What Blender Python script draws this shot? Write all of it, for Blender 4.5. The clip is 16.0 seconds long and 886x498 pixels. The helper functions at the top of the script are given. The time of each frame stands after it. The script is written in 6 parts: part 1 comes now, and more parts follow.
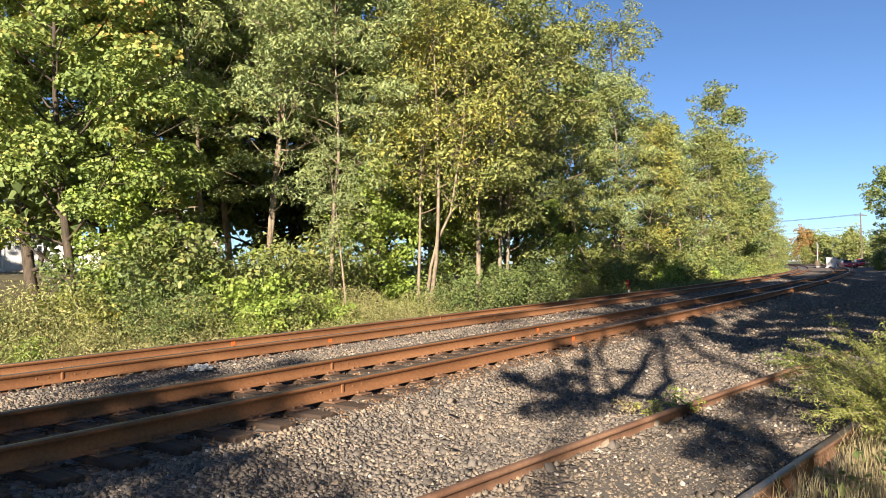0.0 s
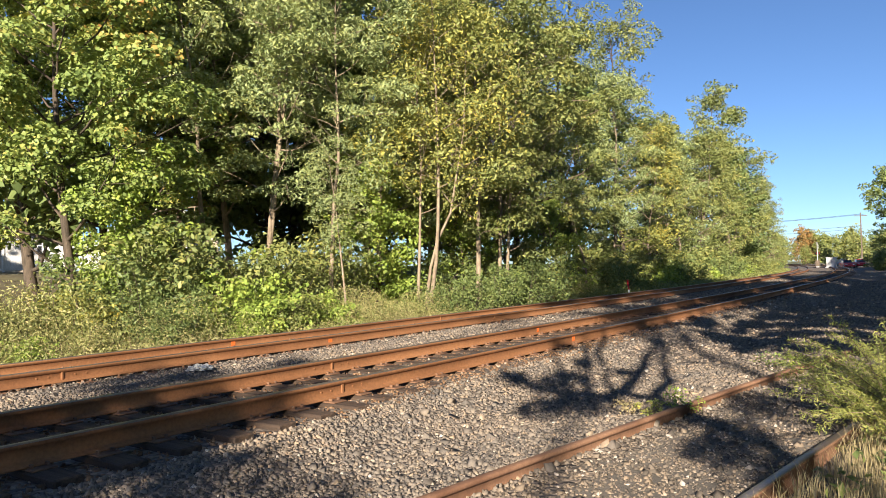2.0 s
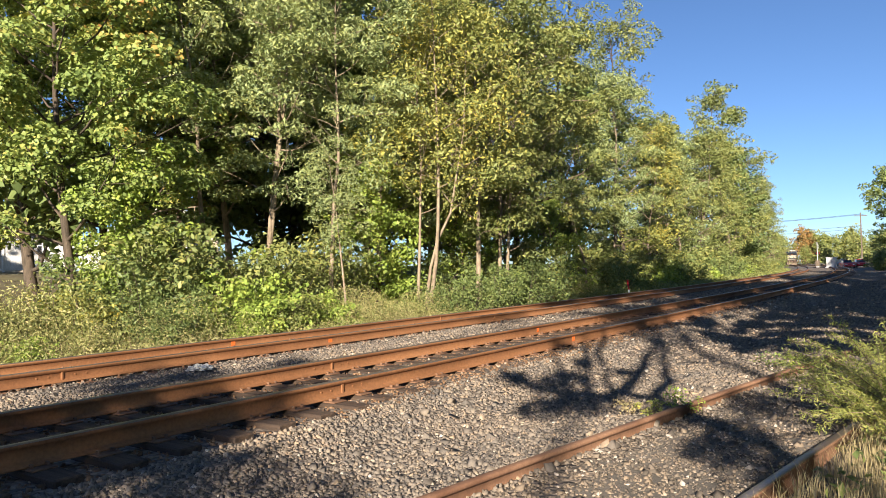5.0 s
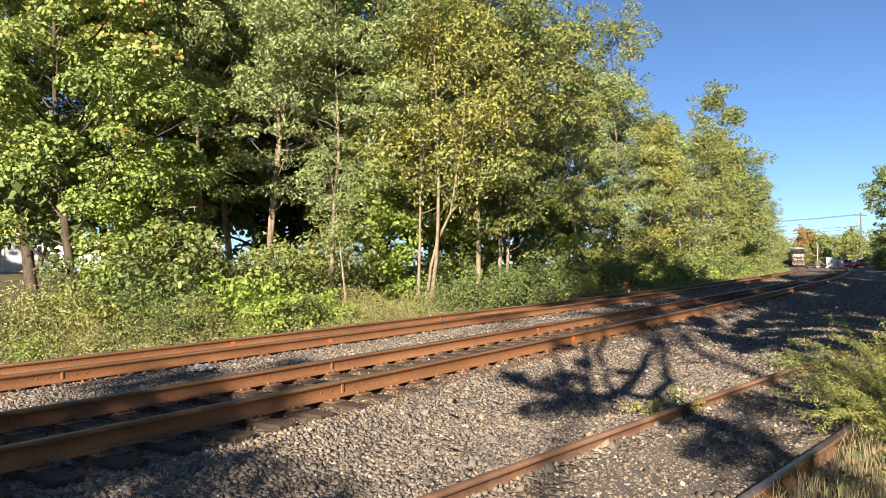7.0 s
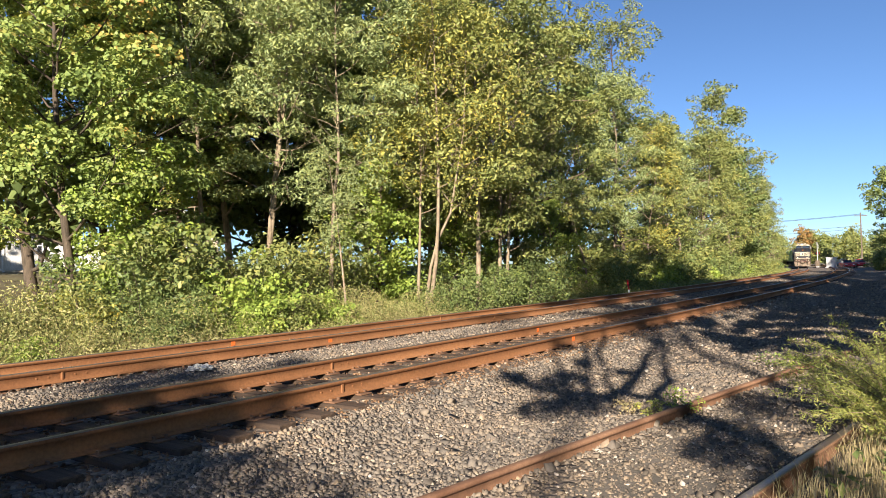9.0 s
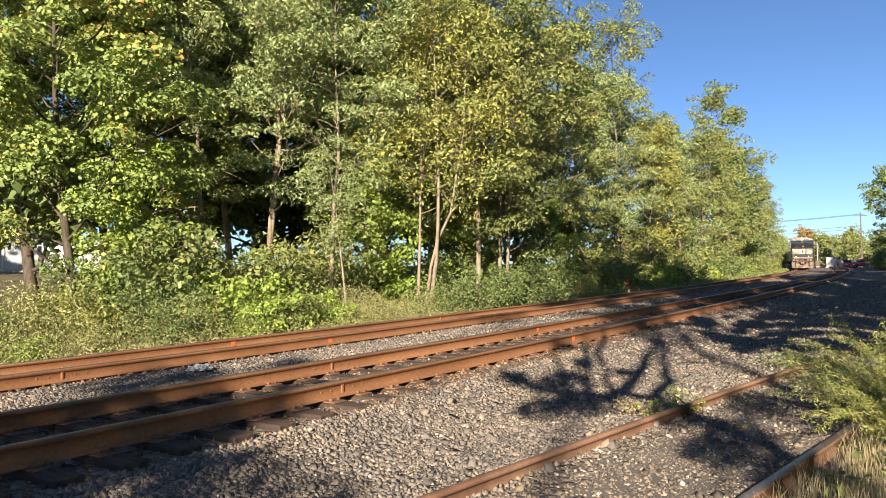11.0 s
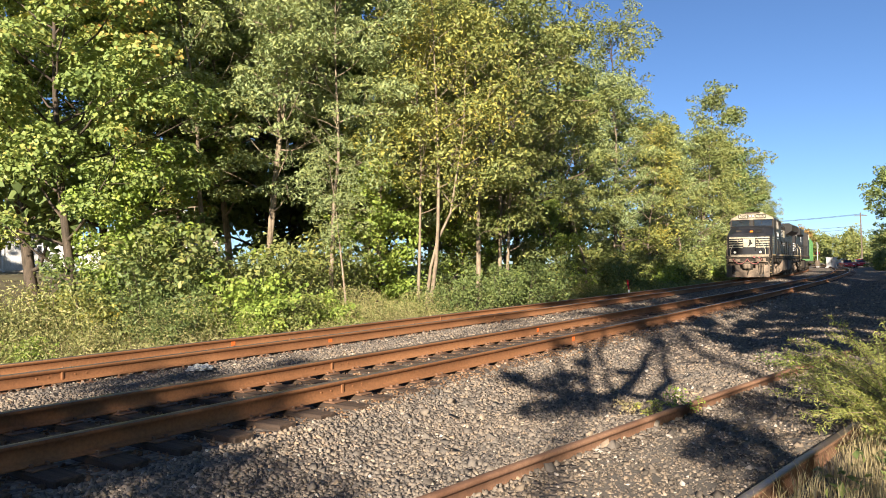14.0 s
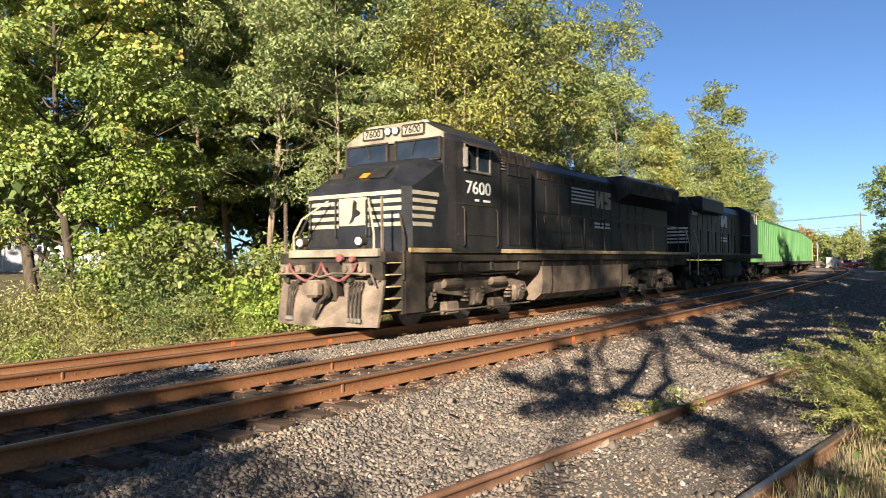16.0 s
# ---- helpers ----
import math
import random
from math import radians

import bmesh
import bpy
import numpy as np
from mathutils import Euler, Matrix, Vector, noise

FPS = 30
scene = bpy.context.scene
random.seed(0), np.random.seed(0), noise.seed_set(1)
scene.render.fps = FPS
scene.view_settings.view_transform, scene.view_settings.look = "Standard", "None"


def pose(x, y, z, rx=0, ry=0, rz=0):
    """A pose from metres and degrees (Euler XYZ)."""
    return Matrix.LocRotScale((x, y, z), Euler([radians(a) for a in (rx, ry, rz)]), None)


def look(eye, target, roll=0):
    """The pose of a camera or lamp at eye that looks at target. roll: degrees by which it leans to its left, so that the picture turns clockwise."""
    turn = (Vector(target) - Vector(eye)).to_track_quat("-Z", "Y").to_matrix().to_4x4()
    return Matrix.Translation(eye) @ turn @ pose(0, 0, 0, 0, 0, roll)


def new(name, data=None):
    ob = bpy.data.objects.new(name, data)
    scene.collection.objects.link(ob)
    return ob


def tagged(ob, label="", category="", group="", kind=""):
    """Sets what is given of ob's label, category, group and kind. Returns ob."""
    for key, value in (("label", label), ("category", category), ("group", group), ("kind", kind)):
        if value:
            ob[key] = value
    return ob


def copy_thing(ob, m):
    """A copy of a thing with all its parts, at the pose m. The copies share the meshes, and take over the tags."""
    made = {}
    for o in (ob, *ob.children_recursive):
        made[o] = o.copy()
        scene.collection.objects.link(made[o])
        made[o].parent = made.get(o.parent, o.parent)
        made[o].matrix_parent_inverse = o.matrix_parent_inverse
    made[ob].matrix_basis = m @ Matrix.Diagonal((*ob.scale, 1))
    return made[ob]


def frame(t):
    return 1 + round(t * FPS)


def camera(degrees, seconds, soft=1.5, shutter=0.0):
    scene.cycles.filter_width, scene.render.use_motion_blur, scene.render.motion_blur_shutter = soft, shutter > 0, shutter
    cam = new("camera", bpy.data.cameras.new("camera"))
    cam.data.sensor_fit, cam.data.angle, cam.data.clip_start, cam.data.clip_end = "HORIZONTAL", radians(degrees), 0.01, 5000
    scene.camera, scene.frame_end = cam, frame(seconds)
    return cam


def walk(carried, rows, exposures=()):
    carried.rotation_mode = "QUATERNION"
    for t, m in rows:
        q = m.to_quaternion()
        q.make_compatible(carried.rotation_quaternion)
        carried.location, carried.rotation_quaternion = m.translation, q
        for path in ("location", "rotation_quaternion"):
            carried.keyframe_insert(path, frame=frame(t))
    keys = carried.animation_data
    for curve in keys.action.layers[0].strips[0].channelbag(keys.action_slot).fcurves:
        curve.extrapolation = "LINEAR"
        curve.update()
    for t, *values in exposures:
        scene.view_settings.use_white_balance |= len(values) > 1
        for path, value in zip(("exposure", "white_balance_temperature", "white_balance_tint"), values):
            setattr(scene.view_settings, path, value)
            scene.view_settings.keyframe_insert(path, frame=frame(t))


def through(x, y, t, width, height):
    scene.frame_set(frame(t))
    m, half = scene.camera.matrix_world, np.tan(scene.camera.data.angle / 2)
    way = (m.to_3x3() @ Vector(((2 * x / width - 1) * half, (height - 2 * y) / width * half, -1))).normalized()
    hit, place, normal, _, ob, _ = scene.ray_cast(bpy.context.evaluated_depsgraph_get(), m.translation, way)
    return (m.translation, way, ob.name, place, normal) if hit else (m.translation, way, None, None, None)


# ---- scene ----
SUN_EL, SUN_AZ = 20.5, 156.0          # degrees; azimuth clockwise from +Y

cam = camera(62.06, 16.0, soft=0.65, shutter=0.08)
eye = (0.0, 0.0, 1.253)
aim = Matrix.Translation(eye) @ Matrix((
    (0.81073, 0.03433, 0.58441, 0), (0.58498, -0.00903, -0.81100, 0),
    (-0.02257, 0.99937, -0.02740, 0), (0, 0, 0, 1)))
walk(cam, [(0.0, aim), (16.0, aim)], exposures=[(0.0, 1.36), (16.0, 1.36)])

# ---- sky and sun ----
world = bpy.data.worlds.new("sky")
world.use_nodes = True
scene.world = world
wn = world.node_tree.nodes
sky = wn.new("ShaderNodeTexSky")
sky.sky_type, sky.sun_disc = "NISHITA", False
sky.sun_elevation, sky.sun_rotation = radians(SUN_EL), radians(SUN_AZ)
sky.air_density, sky.dust_density, sky.ozone_density = 0.7, 0.1, 3.5
wn["Background"].inputs["Strength"].default_value = 0.052
tint = wn.new("ShaderNodeMix")
tint.data_type, tint.blend_type = "RGBA", "MULTIPLY"
tint.inputs[0].default_value, tint.inputs[7].default_value = 1.0, (0.87, 0.955, 1.07, 1)
world.node_tree.links.new(sky.outputs[0], tint.inputs[6])
world.node_tree.links.new(tint.outputs[2], wn["Background"].inputs["Color"])
sun = new("sun", bpy.data.lights.new("sun", "SUN"))
sun.data.energy, sun.data.angle, sun.data.color = 5.0, radians(0.55), (1.0, 0.87, 0.70)
to_sun = Vector((math.sin(radians(SUN_AZ)) * math.cos(radians(SUN_EL)),
                 math.cos(radians(SUN_AZ)) * math.cos(radians(SUN_EL)), math.sin(radians(SUN_EL))))
sun.matrix_world = look((20, -40, 40), Vector((20, -40, 40)) - to_sun)


# ---- materials ----
class Mat:
    """A small node-material builder."""
    def __init__(self, name, rough=0.7, metal=0.0, spec=0.4):
        self.m = bpy.data.materials.new(name)
        self.m.use_nodes = True
        self.t = self.m.node_tree
        self.p = self.t.nodes["Principled BSDF"]
        self.p.inputs["Roughness"].default_value = rough
        self.p.inputs["Metallic"].default_value = metal
        self.p.inputs["Specular IOR Level"].default_value = spec
        self.coord = self.t.nodes.new("ShaderNodeTexCoord").outputs["Object"]

    def link(self, a, b):
        self.t.links.new(a, b)

    def noise(self, scale, detail=4, rough=0.6, stretch=None):
        n = self.t.nodes.new("ShaderNodeTexNoise")
        n.inputs["Scale"].default_value, n.inputs["Detail"].default_value = scale, detail
        n.inputs["Roughness"].default_value = rough
        src = self.coord
        if stretch:
            mp = self.t.nodes.new("ShaderNodeMapping")
            mp.inputs["Scale"].default_value = stretch
            self.link(self.coord, mp.inputs["Vector"])
            src = mp.outputs[0]
        self.link(src, n.inputs["Vector"])
        return n.outputs["Fac"]

    def rnd(self, island=False):
        if island:
            return self.t.nodes.new("ShaderNodeNewGeometry").outputs["Random Per Island"]
        return self.t.nodes.new("ShaderNodeObjectInfo").outputs["Random"]

    def ramp(self, fac, stops):
        r = self.t.nodes.new("ShaderNodeValToRGB")
        e = r.color_ramp.elements
        while len(e) < len(stops):
            e.new(0.5)
        for k, (pos, c) in zip(e, stops):
            k.position, k.color = pos, (*c, 1)
        self.link(fac, r.inputs[0])
        return r.outputs[0]

    def mix(self, a, b, fac, kind="MIX"):
        n = self.t.nodes.new("ShaderNodeMix")
        n.data_type, n.blend_type = "RGBA", kind
        for val, k in ((fac, 0), (a, 6), (b, 7)):
            if isinstance(val, (int, float)):
                n.inputs[k].default_value = val
            elif isinstance(val, tuple):
                n.inputs[k].default_value = (*val, 1)
            else:
                self.link(val, n.inputs[k])
        return n.outputs[2]

    def color(self, c):
        if isinstance(c, tuple):
            self.p.inputs["Base Color"].default_value = (*c, 1)
        else:
            self.link(c, self.p.inputs["Base Color"])
        return self

    def bump(self, fac, strength=0.3, dist=0.01):
        b = self.t.nodes.new("ShaderNodeBump")
        b.inputs["Strength"].default_value, b.inputs["Distance"].default_value = strength, dist
        self.link(fac, b.inputs["Height"])
        self.link(b.outputs[0], self.p.inputs["Normal"])
        return self

    def roughness(self, fac, lo, hi):
        m = self.t.nodes.new("ShaderNodeMapRange")
        m.inputs["To Min"].default_value, m.inputs["To Max"].default_value = lo, hi
        self.link(fac, m.inputs["Value"])
        self.link(m.outputs[0], self.p.inputs["Roughness"])
        return self


def two_tone(name, a, b, scale=3.0, rough=0.7, metal=0.0, fine=40.0, bump=0.15, lo=0.35, hi=0.65, stretch=None, spec=0.4):
    """A worn surface: two colours in large patches, fine grain on top, slight relief."""
    m = Mat(name, rough, metal, spec)
    big, small = m.noise(scale, 5, 0.6, stretch), m.noise(fine, 3)
    c = m.ramp(big, [(lo, a), (hi, b)])
    g = m.ramp(small, [(0.3, (0.72, 0.72, 0.72)), (0.7, (1.15, 1.15, 1.15))])
    m.color(m.mix(c, g, 0.8, "MULTIPLY"))
    m.bump(small, bump, 0.01)
    return m


def leaf_mat(name, stops, rough=0.5, through=0.24):
    stops = [(p, (r * 1.14, g * 1.14, b * 1.38)) for p, (r, g, b) in stops]
    m = Mat(name, rough, 0, 0.35)
    isl = m.rnd(True)
    big = m.noise(0.35, 2)
    add = m.t.nodes.new("ShaderNodeMath")
    add.operation = "MULTIPLY_ADD"
    m.link(big, add.inputs[0])
    add.inputs[1].default_value = 1.1
    sub = m.t.nodes.new("ShaderNodeMath")
    sub.operation = "MULTIPLY_ADD"
    m.link(isl, sub.inputs[0])
    sub.inputs[1].default_value, sub.inputs[2].default_value = 0.55, -0.32
    m.link(sub.outputs[0], add.inputs[2])
    c = m.ramp(add.outputs[0], stops)
    m.color(c)
    tr = m.t.nodes.new("ShaderNodeBsdfTranslucent")
    m.link(m.mix(c, (1.0, 0.95, 0.35), 0.5, "MULTIPLY"), tr.inputs["Color"])
    mx = m.t.nodes.new("ShaderNodeMixShader")
    mx.inputs[0].default_value = through
    m.link(m.p.outputs[0], mx.inputs[1])
    m.link(tr.outputs[0], mx.inputs[2])
    m.link(mx.outputs[0], m.t.nodes["Material Output"].inputs["Surface"])
    return m.m


RUST = two_tone("rail_rust", (0.20, 0.085, 0.035), (0.36, 0.17, 0.075), 1.3, 0.85, 0.0, 30, 0.12, stretch=(1, 0.25, 1)).m
RAILTOP = two_tone("worn_rail_top", (0.20, 0.15, 0.12), (0.34, 0.29, 0.25), 2.0, 0.42, 0.7, 60, 0.05, stretch=(1, 0.2, 1)).m
OLDRAIL = two_tone("old_rail", (0.17, 0.085, 0.05), (0.32, 0.18, 0.11), 2.0, 0.85, 0.0, 40, 0.2).m
PLATE = two_tone("tie_plate_rust", (0.13, 0.07, 0.045), (0.24, 0.13, 0.075), 6, 0.85).m
TIE = two_tone("creosoted_wood", (0.04, 0.028, 0.022), (0.13, 0.083, 0.055), 2.5, 0.8, 0, 60, 0.5, stretch=(0.3, 6, 6)).m

def stone_mat(name, stops):
    m = Mat(name, 0.85, 0, 0.3)
    c = m.ramp(m.rnd(True), stops)
    patch = m.ramp(m.noise(0.8, 4), [(0.35, (0.82, 0.82, 0.82)), (0.65, (1.12, 1.05, 0.96))])
    grain = m.ramp(m.noise(60, 3), [(0.3, (0.72, 0.72, 0.72)), (0.7, (1.1, 1.1, 1.1))])
    m.color(m.mix(m.mix(c, grain, 0.7, "MULTIPLY"), patch, 1.0, "MULTIPLY"))
    return m.m


STONE = stone_mat("ballast_stone", [(0.0, (0.125, 0.112, 0.102)), (0.4, (0.205, 0.18, 0.158)), (0.8, (0.27, 0.23, 0.19)), (0.93, (0.34, 0.265, 0.195)), (0.985, (0.40, 0.35, 0.29)), (1.0, (0.60, 0.56, 0.5))])
RUSTSTONE = stone_mat("rust_stained_stone", [(0.0, (0.10, 0.065, 0.045)), (0.5, (0.20, 0.12, 0.07)), (0.9, (0.28, 0.18, 0.11)), (1.0, (0.38, 0.32, 0.26))])
DARKSTONE = stone_mat("dark_cinder_stone", [(0.0, (0.08, 0.07, 0.062)), (0.5, (0.17, 0.145, 0.122)), (0.9, (0.27, 0.22, 0.17)), (1.0, (0.48, 0.44, 0.4))])

bg = Mat("ballast_bed", 0.95, 0, 0.2)
v = bg.t.nodes.new("ShaderNodeTexVoronoi")
v.inputs["Scale"].default_value = 17
bg.link(bg.coord, v.inputs["Vector"])
vc = bg.ramp(v.outputs["Color"], [(0.1, (0.11, 0.10, 0.095)), (0.5, (0.235, 0.205, 0.18)), (0.8, (0.32, 0.265, 0.215)), (0.97, (0.36, 0.31, 0.27))])
# cell rims darkened: shade in the gaps between stones, painted into the colour
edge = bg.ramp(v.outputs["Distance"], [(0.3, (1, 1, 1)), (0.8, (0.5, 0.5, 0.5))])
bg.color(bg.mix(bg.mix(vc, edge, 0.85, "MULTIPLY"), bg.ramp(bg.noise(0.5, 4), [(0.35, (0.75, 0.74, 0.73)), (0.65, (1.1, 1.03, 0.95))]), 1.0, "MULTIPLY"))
bg.bump(v.outputs["Distance"], 0.9, -0.03)
BED = bg.m
SOIL = two_tone("weedy_soil", (0.10, 0.075, 0.04), (0.17, 0.15, 0.06), 0.8, 0.95, 0, 14, 0.8).m
MEADOW = two_tone("far_grass", (0.07, 0.085, 0.03), (0.14, 0.13, 0.05), 0.2, 0.95, 0, 6, 0.6).m
CINDER = two_tone("dark_cinder_dirt", (0.11, 0.098, 0.085), (0.21, 0.18, 0.15), 1.2, 0.95, 0, 45, 0.8).m
BARK = two_tone("grey_bark", (0.10, 0.075, 0.055), (0.26, 0.20, 0.145), 3, 0.9, 0, 25, 0.8, stretch=(4, 4, 0.8)).m
PALEBARK = two_tone("pale_bark", (0.17, 0.13, 0.09), (0.35, 0.28, 0.2), 2.5, 0.85, 0, 20, 0.5, stretch=(3, 3, 1)).m
DARKBARK = two_tone("dark_bark", (0.05, 0.04, 0.03), (0.12, 0.09, 0.065), 3, 0.9, 0, 25, 0.8, stretch=(4, 4, 0.8)).m

MAPLE = leaf_mat("maple_leaves", [(0.0, (0.125, 0.185, 0.05)), (0.5, (0.225, 0.295, 0.07)), (0.76, (0.34, 0.37, 0.085)), (0.9, (0.50, 0.35, 0.085)), (1.0, (0.54, 0.22, 0.07))])
LOCUST = leaf_mat("locust_leaves", [(0.0, (0.16, 0.21, 0.085)), (0.5, (0.27, 0.33, 0.12)), (0.85, (0.38, 0.40, 0.12)), (1.0, (0.48, 0.42, 0.11))])
GOLD = leaf_mat("yellowing_leaves", [(0.0, (0.15, 0.195, 0.05)), (0.5, (0.26, 0.28, 0.07)), (0.8, (0.43, 0.38, 0.07)), (1.0, (0.56, 0.38, 0.06))])
OLIVE = leaf_mat("olive_leaves", [(0.0, (0.12, 0.155, 0.045)), (0.5, (0.205, 0.24, 0.065)), (0.85, (0.33, 0.32, 0.08)), (1.0, (0.45, 0.35, 0.08))])
DEEP = leaf_mat("deep_green_leaves", [(0.0, (0.09, 0.13, 0.04)), (0.5, (0.15, 0.20, 0.055)), (1.0, (0.26, 0.29, 0.075))])
BRIGHT = leaf_mat("bright_green_leaves", [(0.0, (0.16, 0.235, 0.04)), (0.5, (0.27, 0.36, 0.06)), (1.0, (0.42, 0.42, 0.08))])
ORANGE = leaf_mat("orange_leaves", [(0.0, (0.14, 0.15, 0.045)), (0.5, (0.30, 0.20, 0.06)), (1.0, (0.46, 0.24, 0.07))])
WEED = leaf_mat("weed_leaves", [(0.0, (0.16, 0.20, 0.06)), (0.4, (0.28, 0.30, 0.09)), (0.75, (0.44, 0.39, 0.15)), (1.0, (0.52, 0.37, 0.19))])
STRAW = leaf_mat("dry_grass", [(0.0, (0.20, 0.20, 0.07)), (0.4, (0.37, 0.31, 0.14)), (1.0, (0.54, 0.43, 0.24))], 0.7, 0.3)
GOLDROD = leaf_mat("goldenrod_leaves", [(0.0, (0.14, 0.185, 0.045)), (0.5, (0.255, 0.285, 0.065)), (1.0, (0.43, 0.39, 0.09))])


# ---- mesh helpers ----
def part(name, bm, material, parent=None, label=""):
    me = bpy.data.meshes.new(name)
    bm.to_mesh(me)
    bm.free()
    for mm in (material if isinstance(material, (list, tuple)) else [material]):
        me.materials.append(mm)
    ob = new(name, me)
    ob.parent = parent
    if label:
        ob["label"] = label
    return ob


def arrays(name, verts, faces, material, parent=None, smooth=False):
    """A mesh object from an (n,3) vertex array and a (m,k) face array."""
    me = bpy.data.meshes.new(name)
    n, (m, k) = len(verts), faces.shape
    me.vertices.add(n)
    me.vertices.foreach_set("co", np.ascontiguousarray(verts, dtype=np.float32).ravel())
    me.loops.add(m * k)
    me.loops.foreach_set("vertex_index", np.ascontiguousarray(faces, dtype=np.int32).ravel())
    me.polygons.add(m)
    me.polygons.foreach_set("loop_start", np.arange(0, m * k, k, dtype=np.int32))
    me.polygons.foreach_set("loop_total", np.full(m, k, dtype=np.int32))
    me.update(calc_edges=True)
    if smooth:
        me.polygons.foreach_set("use_smooth", np.ones(m, dtype=bool))
    for mm in (material if isinstance(material, (list, tuple)) else [material]):
        me.materials.append(mm)
    ob = new(name, me)
    ob.parent = parent
    return ob


def box(bm, x0, x1, y0, y1, z0, z1, bevel=0.0, mat=0):
    """A box, bevelled, added to bm."""
    m = Matrix.Translation(((x0 + x1) / 2, (y0 + y1) / 2, (z0 + z1) / 2)) @ Matrix.Diagonal((abs(x1 - x0), abs(y1 - y0), abs(z1 - z0), 1))
    vs = bmesh.ops.create_cube(bm, size=1, matrix=m)["verts"]
    fs = {f for vv in vs for f in vv.link_faces}
    for f in fs:
        f.material_index = mat
    if bevel:
        es = list({e for vv in vs for e in vv.link_edges})
        bmesh.ops.bevel(bm, geom=es, offset=bevel, segments=1, affect="EDGES", profile=0.5)
    return bm


def cyl(bm, a, b, r, r2=None, n=12, caps=True):
    """A (tapered) cylinder from a to b added to bm."""
    a, b = Vector(a), Vector(b)
    d = b - a
    m = Matrix.Translation((a + b) / 2) @ d.to_track_quat("Z", "Y").to_matrix().to_4x4()
    bmesh.ops.create_cone(bm, cap_ends=caps, segments=n, radius1=r, radius2=r if r2 is None else r2, depth=d.length, matrix=m)
    return bm


def pipe(bm, pts, r, n=6):
    """A bent round bar through the points."""
    for a, b in zip(pts[:-1], pts[1:]):
        cyl(bm, a, b, r, n=n)
    return bm


def prism(bm, outline, x0, x1, mat=0):
    """An outline in (y, z) drawn out from x0 to x1."""
    a = [bm.verts.new((x0, y, z)) for y, z in outline]
    b = [bm.verts.new((x1, y, z)) for y, z in outline]
    n = len(outline)
    fs = [bm.faces.new(a[::-1]), bm.faces.new(b)]
    fs += [bm.faces.new((a[i], a[(i + 1) % n], b[(i + 1) % n], b[i])) for i in range(n)]
    for f in fs:
        f.material_index = mat
    bmesh.ops.recalc_face_normals(bm, faces=fs)
    return bm


def empty(name, m=None):
    e = new(name)
    e.empty_display_size = 0.3
    if m is not None:
        e.matrix_world = m
    return e


# ---- the line of the railway ----
KNOT = np.array([-20, 20, 40, 60, 80, 100, 125, 150, 180, 220, 320.0])
BEND = np.array([0.0019, 0.0011, 0.0010, 0.0014, 0.0015, 0.0011, 0.0008, 0.0007, 0.0007, 0.0006, 0.0006])
RS = np.arange(-20, 700, 1.0)
RT = np.cumsum(np.interp(RS, KNOT, BEND) * (RS < 320))
RT -= np.interp(0, RS, RT)
RX, RY = np.cumsum(-np.sin(RT)), np.cumsum(np.cos(RT))
RX, RY = RX - np.interp(0, RS, RX) - 6.68, RY - np.interp(0, RS, RY)
SPACING = 4.114                          # between the two main tracks


def spacing(s):
    return SPACING + 0.0107 * np.maximum(0, np.minimum(s, 160) - 40)


def heading(s):
    return np.interp(s, RS, RT)


def on_line(s, off=0.0, z=0.0):
    """The place s metres along the near track, off metres to its left, z over its rail tops."""
    s = np.asarray(s, dtype=float)
    th = np.interp(s, RS, RT)
    x, y = np.interp(s, RS, RX), np.interp(s, RS, RY)
    x, y = x + np.where(s < -20, 0, 0), y + np.where(s < -20, s + 20, 0)
    return np.stack([x - off * np.cos(th), y - off * np.sin(th), z + 0.0017 * np.clip(s, -20, 60)], -1)


def siding_x(y):
    """The siding's left rail."""
    y = np.asarray(y, dtype=float)
    return -3.10 + 0.0866 * y + 0.0023 * y * np.minimum(y, 40)


def ground_z(x, y):
    """The height of the ground."""
    x, y = np.asarray(x, dtype=float), np.asarray(y, dtype=float)
    off = np.interp(y, RY, RX) - x
    dd = spacing(y)
    left = off - dd
    right = -off
    z = np.full(np.broadcast(x, y).shape, -0.262)
    z = np.where(left > 1.6, -0.262 - 0.45 * np.clip((left - 1.6) / 1.8, 0, 1) ** 1.0, z)
    z = np.where(left > 6.0, z + 2.3 * np.clip((left - 6.0) / 25, 0, 1), z)
    side = np.clip((right - 1.45) / 1.1, 0, 1)
    z = np.where(right > 1.45, -0.262 - 0.13 * side * side * (3 - 2 * side), z)
    mid = np.clip((right - 3.0) / 1.0, 0, 1)
    z = np.where(right > 3.0, z + 0.14 * mid, z)
    heap = np.clip((y - 4.5) / 3.5, 0, 1) * np.clip((right - 0.82) / 0.12, 0, 1) * np.clip((1.9 - right) / 0.5, 0, 1)
    z = z + 0.066 * heap
    z = z + 0.034 * np.clip((y - 4) / 4, 0, 1) * (np.clip((0.72 - np.abs(off)) / 0.1, 0, 1) + np.clip((0.72 - np.abs(left)) / 0.1, 0, 1))
    between = np.clip((off - 1.4) / 0.5, 0, 1)
    z = np.where((off > 1.4) & (off < dd - 0.66), -0.262 + 0.065 * between, z)
    z = z + 0.0017 * np.clip(y, -20, 60)
    z = z + 0.02 * np.sin(x * 1.7 + y * 0.6) * np.sin(y * 0.9) * (np.abs(off - dd / 2) > 3.6)
    far = np.clip((y - 140) / 80, 0, 1)
    return z * (1 - 0.5 * far)


